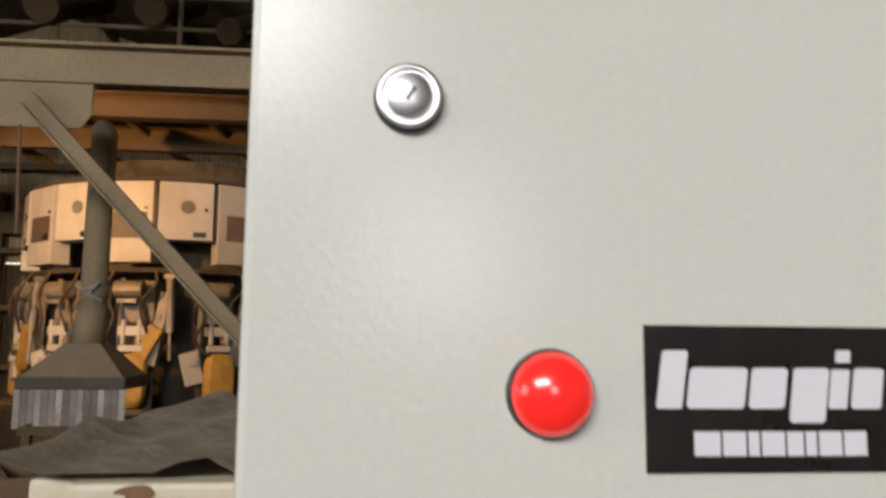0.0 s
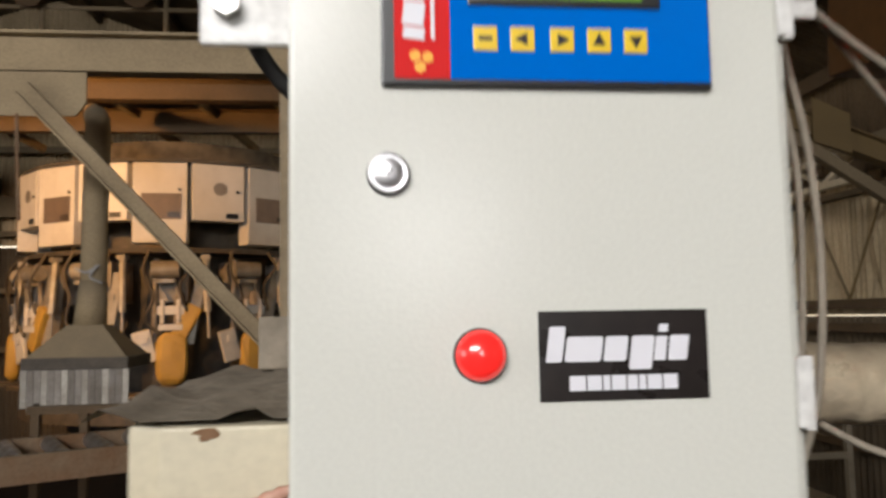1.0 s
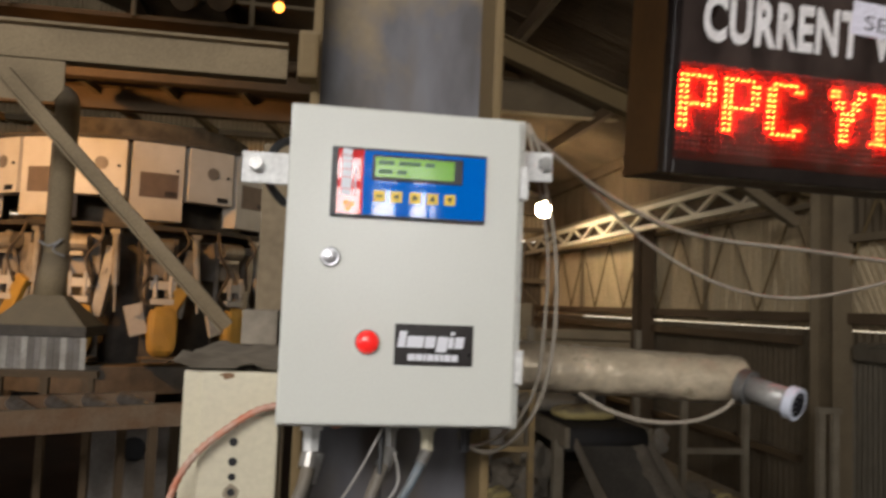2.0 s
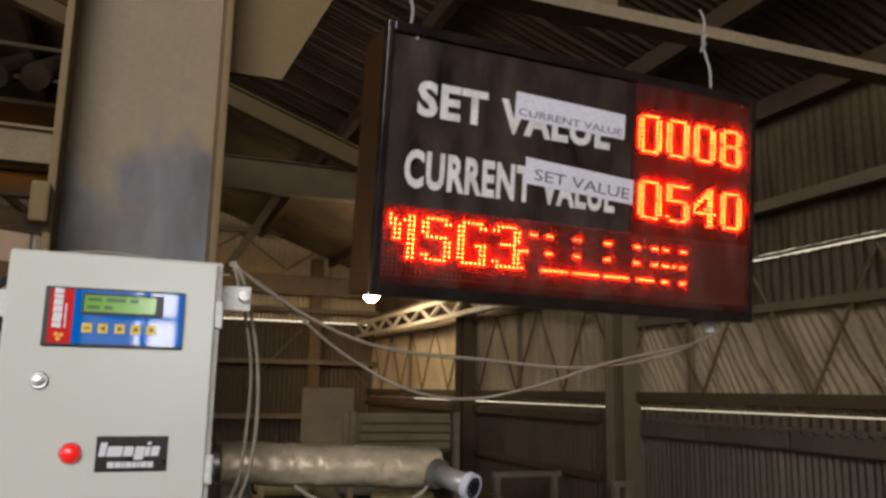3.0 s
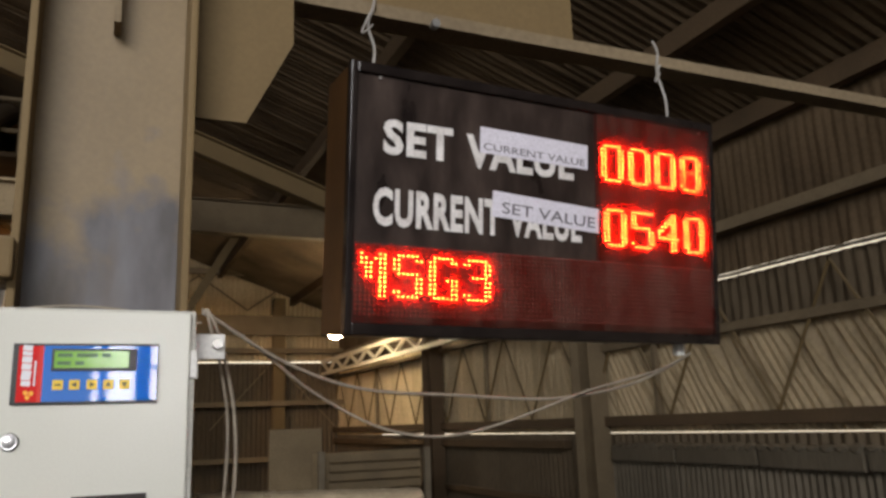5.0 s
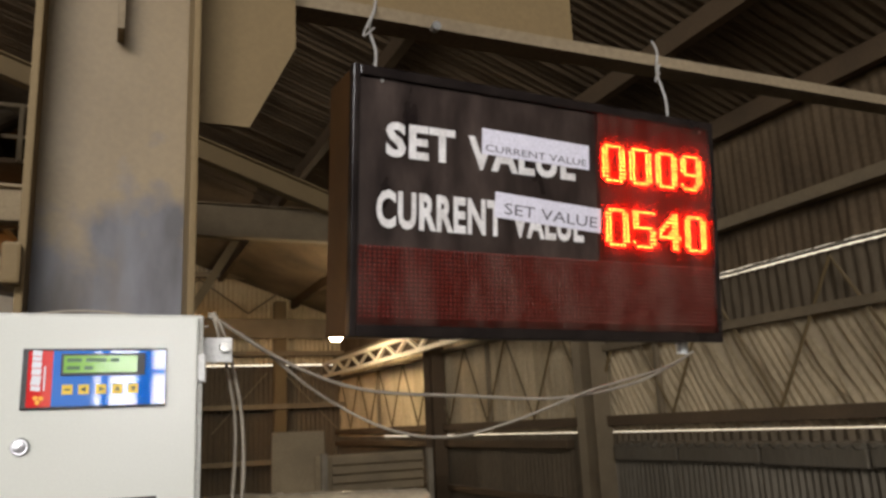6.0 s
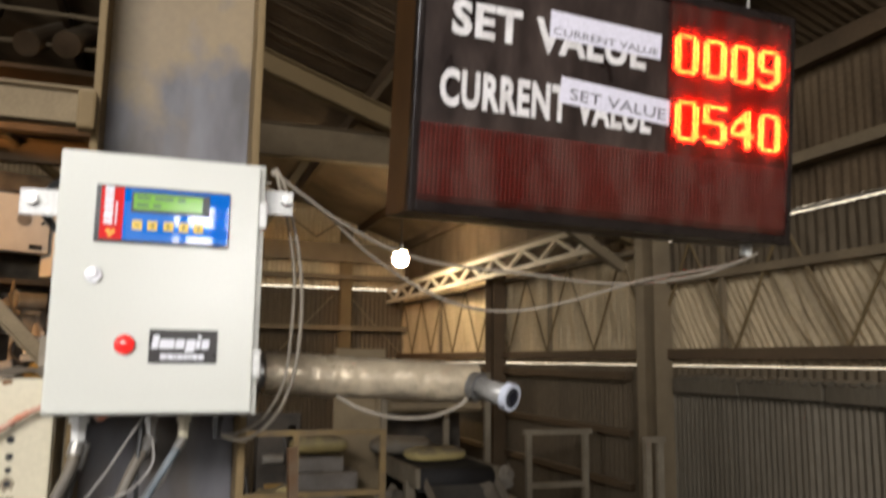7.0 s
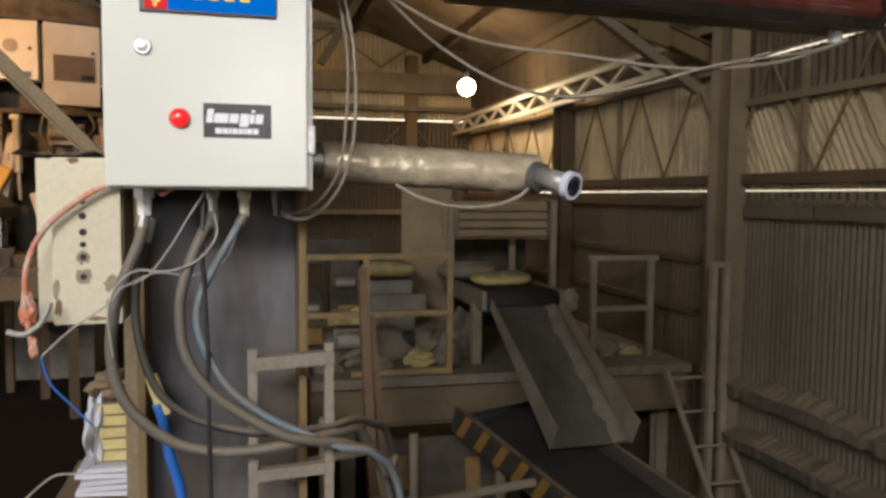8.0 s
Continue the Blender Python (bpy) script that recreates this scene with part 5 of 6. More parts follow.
    part("foot_block", bm, DIRT, p)
    # stack of cartons and papers at the column's side
    tb = thing("side_table", (-0.2, 1.05, 0), "rough wooden stand holding cartons and papers", "table")
    bm = bmesh.new()
    box(bm, (0.05, 0, 0.62), (0.28, 0.4, 0.03), bevel=0.004)
    part("tabletop", bm, DARK_BEAM, tb)
    for x in (-0.06, 0.16):
        for y in (-0.17, 0.17):
            bm = bmesh.new()
            box(bm, (x, y, 0.302), (0.04, 0.04, 0.604))
            part("leg", bm, RUST, tb)
    for k in range(5):
        bm = bmesh.new()
        box(bm, (-0.13 + 0.004 * (k % 2), 1.02, 0.735 + 0.032 * k), (0.11, 0.14, 0.029), Matrix.Rotation(0.08 * (k % 3 - 1), 3, 'Z'), 0.004)
        solid("yellow_carton", bm, BAG, "small worn yellow carton in a stack", "carton", "carton stack")
    for k in range(5):
        bm = bmesh.new()
        box(bm, (-0.145, 0.99, 0.644 + 0.016 * k), (0.17, 0.15, 0.013), Matrix.Rotation(0.12 * (k % 3 - 1), 3, 'Z'), 0.002)
        solid("paper_pad", bm, PAPER_WHITE, "flat pad of white papers on the stand", "papers", "paper pile")


def carton_wrapping():
    bm = bmesh.new()
    crumpled(bm, (-0.195, 0.985, 0.80), (0.022, 0.06, 0.085), 61, 0.8)
    solid("plastic_wrap", bm, PAPER_WHITE, "crumpled clear plastic wrap torn beside the cartons", "plastic wrap")
    bm = bmesh.new()
    crumpled(bm, (-0.15, 1.0, 0.925), (0.055, 0.05, 0.03), 63, 0.8)
    solid("crumpled_paper", bm, RUST, "crumpled brown paper on top of the cartons", "paper")


# ---- left side: dust hood, brace, rotary packer ----
def hood_and_brace():
    h = thing("dust_hood", (-2.06, 5.9, 0), "dusty extraction hood with a round duct and frayed curtain", "hood")
    bm = bmesh.new()
    tube(bm, [(0.02, 0, 1.88), (0.02, 0, 2.5), (0.02, 0.02, 3.0), (-0.06, 0.25, 3.25), (-0.4, 1.2, 3.52), (-1.02, 3.0, 3.98), (-1.2, 3.55, 4.2)], 0.098, 20, 6)
    part("duct", bm, PALE_BEAM, h, "beige round duct", True)
    bm = bmesh.new()
    rod(bm, (0.0, 0, 1.55), (0.02, 0, 1.9), 0.125, 20, 0.10)
    part("collar", bm, PALE_BEAM, h, "", True)
    bm = bmesh.new()
    lo = [(-0.36, -0.3, 1.32), (0.36, -0.3, 1.32), (0.36, 0.3, 1.32), (-0.36, 0.3, 1.32)]
    hi = [(-0.13, -0.12, 1.56), (0.13, -0.12, 1.56), (0.13, 0.12, 1.56), (-0.13, 0.12, 1.56)]
    a, b = [bm.verts.new(p) for p in lo], [bm.verts.new(p) for p in hi]
    for k in range(4):
        bm.faces.new((a[k], a[(k + 1) % 4], b[(k + 1) % 4], b[k]))
    bm.faces.new(b)
    part("cone", bm, PALE_BEAM, h)
    bm = bmesh.new()
    box(bm, (0, 0, 1.28), (0.76, 0.64, 0.09), bevel=0.01)
    part("skirt", bm, MACHINE_DARK, h)
    for k in range(16):
        bm = bmesh.new()
        x = -0.36 + k * 0.048
        ln = 0.28 + 0.07 * noise.noise((k * 0.7, 0, 0))
        box(bm, (x, -0.3, 1.24 - ln / 2), (0.045, 0.01, ln), Matrix.Rotation(0.05 * noise.noise((k, 3, 0)), 3, 'Y'))
        part("curtain_strip", bm, MACHINE if k % 3 else MACHINE_LIGHT, h)
    bm = bmesh.new()
    tube(bm, [(-0.09, -0.1, 2.0), (0.0, -0.12, 1.96), (0.09, -0.1, 2.02), (0.03, -0.13, 1.93), (0.12, -0.1, 1.88)], 0.01, 6, 4)
    part("tie_ribbon", bm, WIRE, h, "pale ribbon tied round the duct")
    br = thing("diagonal_brace", (0, 4.5, 0), "diagonal steel channel brace with a gusset plate", "brace", kind="structure")
    bm = bmesh.new()
    p, q = Vector((-2.02, 0, 3.02)), Vector((-0.50, 0, 1.40))
    bar(bm, p, q, 0.012, 0.10)
    part("channel_web", bm, PALE_BEAM, br)
    for s in (-1, 1):
        bm = bmesh.new()
        off = Vector((0.732, 0, 0.681)) * 0.045 * s
        bar(bm, p + off + Vector((0, -0.03, 0)), q + off + Vector((0, -0.03, 0)), 0.06, 0.014, Vector((0.732, 0, 0.681)))
        part("channel_flange", bm, PALE_BEAM, br)
    bm = bmesh.new()
    plate(bm, [(-2.35, 0.03, 2.86), (-1.72, 0.03, 2.86), (-1.66, 0.03, 2.95), (-1.66, 0.03, 3.14), (-2.35, 0.03, 3.14)], (0, 1, 0), 0.014)
    part("gusset", bm, PALE_BEAM, br)
    bm = bmesh.new()
    ibeam(bm, (-6, 0.1, 3.28), (-0.2, 0.1, 3.28), 0.14, 0.26, 0.02)
    part("tie_beam", bm, PALE_BEAM, br)
    bm = bmesh.new()
    rod(bm, (-2.05, -0.02, 2.86), (-2.02, -0.02, 2.2), 0.012, 6)
    part("chain", bm, RUST, br, "hanging rusty chain")


def packer():
    """The rotary packer: cabinets, spouts and bags round one upright axis."""
    c = thing("rotary_packer", (-2.75, 12.35, 0), "rotating bag-filling machine ringed with pale control cabinets and yellow bags", "packing machine")
    bm = bmesh.new()
    rod(bm, (0, 0, 0), (0, 0, 4.1), 1.66, 40)
    part("drum", bm, MACHINE_DARK, c, "dark central drum", True)
    bm = bmesh.new()
    rod(bm, (0, 0, 3.68), (0, 0, 3.72), 2.36, 48)
    part("top_ring", bm, MACHINE_DARK, c)
    bm = bmesh.new()
    rod(bm, (0, 0, 2.48), (0, 0, 2.54), 2.27, 48)
    part("ring_shelf", bm, MACHINE_DARK, c)
    bm = bmesh.new()
    rod(bm, (0, 0, 0.25), (0, 0, 0.62), 2.3, 48)
    part("base_ring", bm, MACHINE_DARK, c)

    def built(name, make, mat):
        bm = bmesh.new()
        make(bm)
        return mesh(bm, name, mat)
    tall = built("cabinet", lambda m: box(m, (0, -1.62, 3.13), (0.68, 0.26, 1.06), bevel=0.008), CABINET)
    short = built("cabinet", lambda m: box(m, (0, -1.62, 3.28), (0.68, 0.26, 0.76), bevel=0.008), CABINET)
    dark = built("dark_plate", lambda m: box(m, (0.02, -1.757, 3.08), (0.50, 0.012, 0.34)), CAB_DARK)
    lockm = built("cabinet_lock", lambda m: disc(m, (0.25, -1.75, 3.3), 0.022, 0.02, 10), BLACK)
    vent = built("cabinet_plate", lambda m: box(m, (0.18, -1.757, 2.97), (0.16, 0.012, 0.07)), BLACK)
    emblem = built("blue_grey_mark", lambda m: disc(m, (0.02, -1.75, 3.33), 0.09, 0.01, 14), MACHINE)

    def spout(m):
        box(m, (0, -1.35, 2.1), (0.42, 0.5, 0.55), bevel=0.02)
        rod(m, (0.1, -1.55, 1.95), (0.1, -1.75, 1.55), 0.07, 10)
        rod(m, (-0.2, -1.6, 2.4), (-0.22, -1.62, 1.3), 0.035, 8)
        rod(m, (-0.05, -1.68, 2.35), (0.16, -1.7, 1.75), 0.025, 8)
    sp = built("spout_body", spout, MACHINE)
    arm = built("spout_arm", lambda m: (box(m, (0.3, -1.62, 1.75), (0.14, 0.16, 0.95), Matrix.Rotation(0.18, 3, 'Y'), 0.01), box(m, (0.3, -1.71, 1.9), (0.07, 0.02, 0.09))), MACHINE_LIGHT)
    mot = built("motor", lambda m: (rod(m, (-0.25, -1.72, 2.25), (0.1, -1.72, 2.25), 0.11, 14), box(m, (-0.08, -1.72, 2.1), (0.25, 0.14, 0.05))), MACHINE_LIGHT)
    valve = built("valve_block", lambda m: (box(m, (0.0, -1.74, 1.72), (0.34, 0.1, 0.12), bevel=0.01), box(m, (0.0, -1.76, 1.5), (0.3, 0.08, 0.08), bevel=0.01), rod(m, (-0.1, -1.78, 1.86), (-0.1, -1.78, 1.55), 0.03, 8), rod(m, (0.1, -1.78, 1.86), (0.1, -1.78, 1.55), 0.03, 8)), CABINET)
    seat = built("bag_saddle", lambda m: (box(m, (0, -1.75, 0.72), (0.5, 0.4, 0.05)), box(m, (0, -1.56, 0.95), (0.46, 0.03, 0.5))), MACHINE_DARK)

    def bagm(m):
        bmesh.ops.create_uvsphere(m, u_segments=14, v_segments=10, radius=1)
        for v in m.verts:
            k = Vector((math.copysign(abs(v.co.x) ** 0.6, v.co.x), math.copysign(abs(v.co.y) ** 0.8, v.co.y), math.copysign(abs(v.co.z) ** 0.55, v.co.z)))
            v.co = Vector((0.2 * k.x + 0.02, -1.76 + 0.1 * k.y + 0.03 * noise.noise(k * 2), 1.1 + 0.34 * k.z + 0.02 * noise.noise(k * 3)))
    bag = built("filled_bag", bagm, BAG_GOLD)
    hosem = built("air_hose", lambda m: (tube(m, [(-0.28, -1.7, 2.5), (-0.34, -1.82, 2.2), (-0.2, -1.86, 1.9), (-0.3, -1.8, 1.6), (-0.1, -1.8, 1.4)], 0.022, 6, 4), tube(m, [(0.24, -1.7, 2.5), (0.3, -1.84, 2.3), (0.12, -1.86, 2.05), (0.2, -1.8, 1.7)], 0.018, 6, 4)), MACHINE_DARK)
    cyl = built("air_cylinder", lambda m: (rod(m, (0.42, -1.66, 2.4), (0.46, -1.72, 1.7), 0.05, 10), rod(m, (0.46, -1.72, 1.7), (0.48, -1.74, 1.35), 0.02, 8), box(m, (0.42, -1.66, 2.42), (0.12, 0.12, 0.06))), MACHINE_LIGHT)
    plat = built("bag_flap", lambda m: (box(m, (-0.32, -1.74, 1.25), (0.24, 0.06, 0.42), Matrix.Rotation(-0.25, 3, 'Y'), 0.02), box(m, (-0.32, -1.79, 1.34), (0.1, 0.03, 0.08))), CABINET)
    guard = built("yellow_guard", lambda m: box(m, (0.16, -1.72, 1.5), (0.2, 0.14, 0.62), Matrix.Rotation(0.5, 3, 'Y'), 0.03), BAG_GOLD)

    def hang(me, a, name, label=""):
        ob = new(name, me)
        ob.parent = c
        ob.matrix_basis = Matrix.Rotation(a, 4, 'Z') @ Matrix.Translation((0, -0.62, 0))
        if label:
            ob["label"] = label
        return ob
    for k in range(20):
        a = k * math.pi / 10
        body = hang(tall if k % 2 else short, a, "cabinet", "pale steel control cabinet")
        for me, name in ([(dark, "dark_plate"), (lockm, "cabinet_lock"), (vent, "cabinet_plate")] if k % 2 else [(lockm, "cabinet_lock"), (vent, "cabinet_plate"), (emblem, "round_mark")]):
            ob = new(name, me)
            ob.parent = body
    for k in range(14):
        a = k * math.pi / 7 + 0.2
        for me, name in ((sp, "spout_body"), (arm, "spout_arm"), (mot, "motor"), (valve, "valve_block"), (seat, "bag_saddle"), (hosem, "air_hose"), (cyl, "air_cylinder"), (plat, "bag_flap")):
            hang(me, a, name)
        if k % 4 != 3:
            hang(bag, a, "filled_bag", "yellow filled cement bag")
        if k % 2:
            hang(guard, a, "yellow_guard", "yellow slanted guard")
    return c


def left_clutter():
    t = thing("roller_conveyor", (-1.9, 3.9, 0), "low rusty roller conveyor with side rails", "conveyor", rz=28)
    for s in (-1, 1):
        bm = bmesh.new()
        bar(bm, (-1.8, s * 0.32, 0.86), (1.2, s * 0.32, 0.86), 0.05, 0.14)
        part("side_rail", bm, RUST, t)
    for k in range(13):
        bm = bmesh.new()
        rod(bm, (-1.65 + k * 0.22, -0.3, 0.89), (-1.65 + k * 0.22, 0.3, 0.89), 0.045, 12)
        part("roller", bm, GALV, t)
    for x in (-1.5, -0.2, 1.0):
        for s in (-1, 1):
            bm = bmesh.new()
            bar(bm, (x, s * 0.32, 0), (x, s * 0.32, 0.8), 0.05, 0.05, (1, 0, 0))
            part("leg", bm, DARK_BEAM, t)
    m = thing("valve_cabinet", (-1.25, 5.5, 0), "grey dusty machine cabinet with a round port", "machine")
    bm = bmesh.new()
    box(bm, (0, 0, 0.31), (0.6, 0.5, 0.62), bevel=0.01)
    part("body", bm, MACHINE, m)
    bm = bmesh.new()
    disc(bm, (0.05, -0.25, 0.44), 0.09, 0.01, 16)
    part("port", bm, BLACK, m)
    g = thing("hopper_frame", (-1.75, 4.9, 0), "rusty steel frame with open bars under the hood", "frame")
    for x in (-0.3, 0.0, 0.3):
        bm = bmesh.new()
        bar(bm, (x, 0, 0), (x, 0, 1.0), 0.05, 0.05, (0, 1, 0))
        part("bar", bm, DARK_BEAM, g)
    bm = bmesh.new()
    bar(bm, (-0.35, 0, 1.02), (0.35, 0, 1.02), 0.06, 0.05)
    part("top_bar", bm, DARK_BEAM, g)
    bm = bmesh.new()
    box(bm, (-4.2, 6.6, 1.0), (0.9, 0.6, 2.0), bevel=0.01)
    solid("dark_machine", bm, RUST, "tall rusty machine housing", "machine")
    w = thing("strip_lamp", (-4.75, 9.45, 2.5), "small bright strip light hanging from two rods", "lamp")
    bm = bmesh.new()
    box(bm, (0, 0, 0), (0.42, 0.08, 0.1), bevel=0.02)
    for x in (-0.15, 0.15):
        rd = bmesh.new()
        rod(rd, (x, 0, 0.04), (x, 0, 2.16), 0.008, 6)
        part("hanger", rd, WIRE_BLACK, w)
    part("tube", bm, plain("strip_light", (1, 1, 1), 0.4, 0, (0.95, 0.97, 1.0), 3.0), w)


# ---- right side: platform, chute, conveyors ----
def railing(name, at, posts, rails, mat, label, r=0.03):
    t = thing(name, at, label, "railing")
    for a, b in posts:
        bm = bmesh.new()
        bar(bm, a, b, 2 * r, 2 * r, (0, 1, 0))
        part("post", bm, mat, t)
    for a, b in rails:
        bm = bmesh.new()
        bar(bm, a, b, 1.88 * r, 1.88 * r)
        part("rail", bm, mat, t)
    return t


def platform():
    p = thing("platform", (0, 0, 0), "dust-covered raised loading platform with a steel edge beam", "platform", kind="structure")
    bm = bmesh.new()
    box(bm, (2.85, 8.2, -0.4), (4.1, 4.0, 0.1), bevel=0.01)
    part("deck", bm, DIRT, p)
    bm = bmesh.new()
    ibeam(bm, (0.8, 6.3, -0.64), (4.9, 6.3, -0.64), 0.16, 0.40)
    part("edge_beam", bm, BEAM, p)
    for x in (1.2, 3.0, 4.75):
        bm = bmesh.new()
        ibeam(bm, (x, 6.6, -2.3), (x, 6.6, -0.46), 0.14, 0.14, up=(0, 1, 0))
        part("leg", bm, GREY_RAIL, p)
    railing("platform_railing", (0, 6.68, -0.35), [((3.94, 0, 0), (3.94, 0, 1.1)), ((4.64, 0, 0), (4.64, 0, 1.1))],
            [((3.88, 0, 1.12), (4.72, 0, 1.12)), ((3.94, 0, 0.55), (4.64, 0, 0.55))], GREY_RAIL, "pale dusty square-tube railing on the platform")
    railing("platform_railing", (0, 5.40, -2.3), [((4.60, 0, 0), (4.60, 0, 3.08)), ((4.74, 0, 0), (4.74, 0, 3.08))], [((4.56, 0, 3.1), (4.80, 0, 3.1))], GREY_RAIL, "tall narrow pair of dusty railing posts by the ladder")
    railing("yellow_railing", (0, 6.33, -0.35), [((0.75, 0, 0), (0.75, 0, 1.2)), ((2.2, 0, 0), (2.2, 0, 1.2)), ((1.35, 0, 0), (1.35, 0, 1.2))],
            [((0.3, 0, 1.19), (2.23, 0, 1.19)), ((0.3, 0, 0.62), (2.2, 0, 0.62)), ((1.2, 0, 0.03), (2.23, 0, 0.03))], YELLOW_RAIL, "worn yellow-brown railing along the platform edge", 0.028)
    l = thing("ladder", (0, 0, 0), "dusty steel ladder leaning on the platform", "ladder")
    tl, tr, bl, br = Vector((4.34, 5.78, -0.30)), Vector((4.76, 5.78, -0.30)), Vector((4.42, 4.3, -2.28)), Vector((4.80, 4.3, -2.28))
    for a, b in ((tl, bl), (tr, br)):
        bm = bmesh.new()
        bar(bm, a, b, 0.05, 0.03)
        part("stile", bm, GREY_RAIL, l)
    for k in range(7):
        f = 0.04 + 0.145 * k
        bm = bmesh.new()
        rod(bm, tl.lerp(bl, f), tr.lerp(br, f), 0.016, 8)
        part("rung", bm, GREY_RAIL, l)
    for k, (x, y, s) in enumerate(((4.05, 6.95, 0.16), (4.35, 7.2, 0.12), (1.1, 7.1, 0.3), (1.7, 7.3, 0.34), (3.75, 7.0, 0.12))):
        bm = bmesh.new()
        bmesh.ops.create_icosphere(bm, subdivisions=3, radius=1)
        for v in bm.verts:
            v.co = Vector((x + v.co.x * s * 1.2, y + v.co.y * s, -0.35 + max(0, (v.co.z + 0.3)) * s * 0.9)) + Vector((0, 0, max(0, v.co.z + 0.3))) * 0.06 * noise.noise(v.co * 3 + Vector((k, 0, 0)))
        solid("cement_lump", bm, SACK, "grey heap of torn sacks and hardened cement", "heap", "platform rubble", smooth=True)


def sack_mesh(name, mat, sx=0.33, sy=0.22, sz=0.075):
    bm = bmesh.new()
    bmesh.ops.create_uvsphere(bm, u_segments=22, v_segments=14, radius=1)
    for v in bm.verts:
        k = Vector([math.copysign(abs(c) ** p, c) for c, p in zip(v.co, (0.5, 0.5, 0.85))])
        v.co = Vector((sx * k.x, sy * k.y, sz * k.z + sz)) + Vector((0, 0, 0.012 * noise.noise(k * 3)))
    return mesh(bm, name, mat, True)


def chute():
    c = thing("bag_chute", (0, 0, 0), "dark steel bag chute with dusty raised sides sloping down", "chute")
    t0, t1 = Vector((3.0, 6.30, 0.30)), Vector((3.035, 4.72, -0.66))
    d = (t1 - t0).normalized()
    side = Vector((1, 0, 0))
    up = d.cross(side) * -1 if d.cross(side).z < 0 else d.cross(side)
    rot = Matrix((side, d, up)).transposed()
    mid, ln = (t0 + t1) / 2, (t1 - t0).length
    bm = bmesh.new()
    box(bm, mid, (0.72, ln, 0.012), rot)
    part("trough", bm, CHUTE, c)
    for s in (-1, 1):
        bm = bmesh.new()
        h = 0.26
        a, b = t0 + side * s * 0.37, t1 + side * s * 0.37
        plate(bm, [a - up * 0.01, b - up * 0.01, b + up * h, a + up * 0.10], (s, 0, 0), 0.01)
        part("side_wall", bm, CHUTE_SIDE, c, "dusty side wall")
    bm = bmesh.new()
    n = 24
    rows = []
    for i in range(n + 1):
        p = t0.lerp(t1, i / n) + side * 0.36
        w = 0.10 + 0.05 * noise.noise((i * 0.5, 0, 7))
        rows.append([bm.verts.new(p + up * 0.01), bm.verts.new(p - side * w * 0.5 + up * (0.04 + 0.02 * noise.noise((i, 1, 0)))), bm.verts.new(p - side * w * 1.6 + up * 0.009)])
    for a, b in zip(rows, rows[1:]):
        for k in range(2):
            bm.faces.new((a[k], a[k + 1], b[k + 1], b[k])).smooth = True
    part("dust_strip", bm, DIRT, c, "strip of caked cement dust")
    k = thing("feed_conveyor", (0, 0, 0), "black rubber feed conveyor above the chute", "conveyor")
    bm = bmesh.new()
    rod(bm, (2.62, 6.5, 0.33), (3.42, 6.5, 0.33), 0.12, 24)
    part("head_drum", bm, BELT, k, "", True)
    bm = bmesh.new()
    box(bm, (3.02, 7.7, 0.445), (0.78, 2.4, 0.012))
    part("belt", bm, BELT, k)
    for s in (-1, 1):
        bm = bmesh.new()
        box(bm, (3.02 + s * 0.43, 7.6, 0.36), (0.05, 2.4, 0.2), bevel=0.005)
        part("side_plate", bm, GREY_RAIL, k)
        bm = bmesh.new()
        bar(bm, (3.02 + s * 0.43, 6.7, -0.35), (3.02 + s * 0.43, 6.7, 0.3), 0.1, 0.1, (0, 1, 0))
        part("leg", bm, GREY_RAIL, k)
    me = sack_mesh("cement_bag", BAG)
    b = new("cement_bag", me)
    b.matrix_basis = pose(2.98, 7.05, 0.452, 0, 0, 12)
    tagged(b, "pale yellow filled cement bag lying on the conveyor", "bag")
    b2 = new("cement_bag", sack_mesh("cement_bag", SACK, 0.36, 0.25, 0.1))
    b2.matrix_basis = pose(2.78, 7.7, 0.452, 0, 0, -20)
    tagged(b2, "grey dusty cement bag on the conveyor", "bag")
    # lower loading conveyor with hazard stripes
    l = thing("loading_conveyor", (0, 0, 0), "black loading belt conveyor with black and amber striped side", "conveyor")
    a, b = Vector((2.47, 5.5, -0.55)), Vector((3.66, 2.6, -1.38))
    d = (b - a).normalized()
    side = d.cross(Vector((0, 0, 1))).normalized()
    up = side.cross(d)
    rot = Matrix((side, d, up)).transposed()
    mid, ln = (a + b) / 2, (b - a).length
    bm = bmesh.new()
    box(bm, mid, (0.84, ln, 0.02), rot)
    part("belt", bm, BELT, l)
    bm = bmesh.new()
    rod(bm, a - side * 0.45 - up * 0.07, a + side * 0.45 - up * 0.07, 0.1, 20)
    part("tail_drum", bm, BELT, l, "", True)
    for s in (-1, 1):
        bm = bmesh.new()
        box(bm, mid + side * s * 0.48 + up * 0.0, (0.05, ln + 0.1, 0.24), rot, 0.006)
        sp = part("side_panel", bm, BLACK_PAINT, l, "black side panel with amber stripes")
        for k in range(13):
            p = a.lerp(b, (k + 0.5) / 13) + side * s * 0.507
            q = [p + d * (-0.09) - up * 0.11, p + d * 0.0 - up * 0.11, p + d * 0.09 + up * 0.11, p - d * 0.0 + up * 0.11]
            bm = bmesh.new()
            plate(bm, q, side * s, 0.003)
            part("amber_stripe", bm, AMBER, sp)
    for f in (0.15, 0.8):
        for s in (-1, 1):
            p = a.lerp(b, f) + side * s * 0.4
            bm = bmesh.new()
            bar(bm, (p.x, p.y, -2.3), (p.x, p.y, p.z - 0.1), 0.08, 0.08, (0, 1, 0))
            part("leg", bm, GREY_RAIL, l)


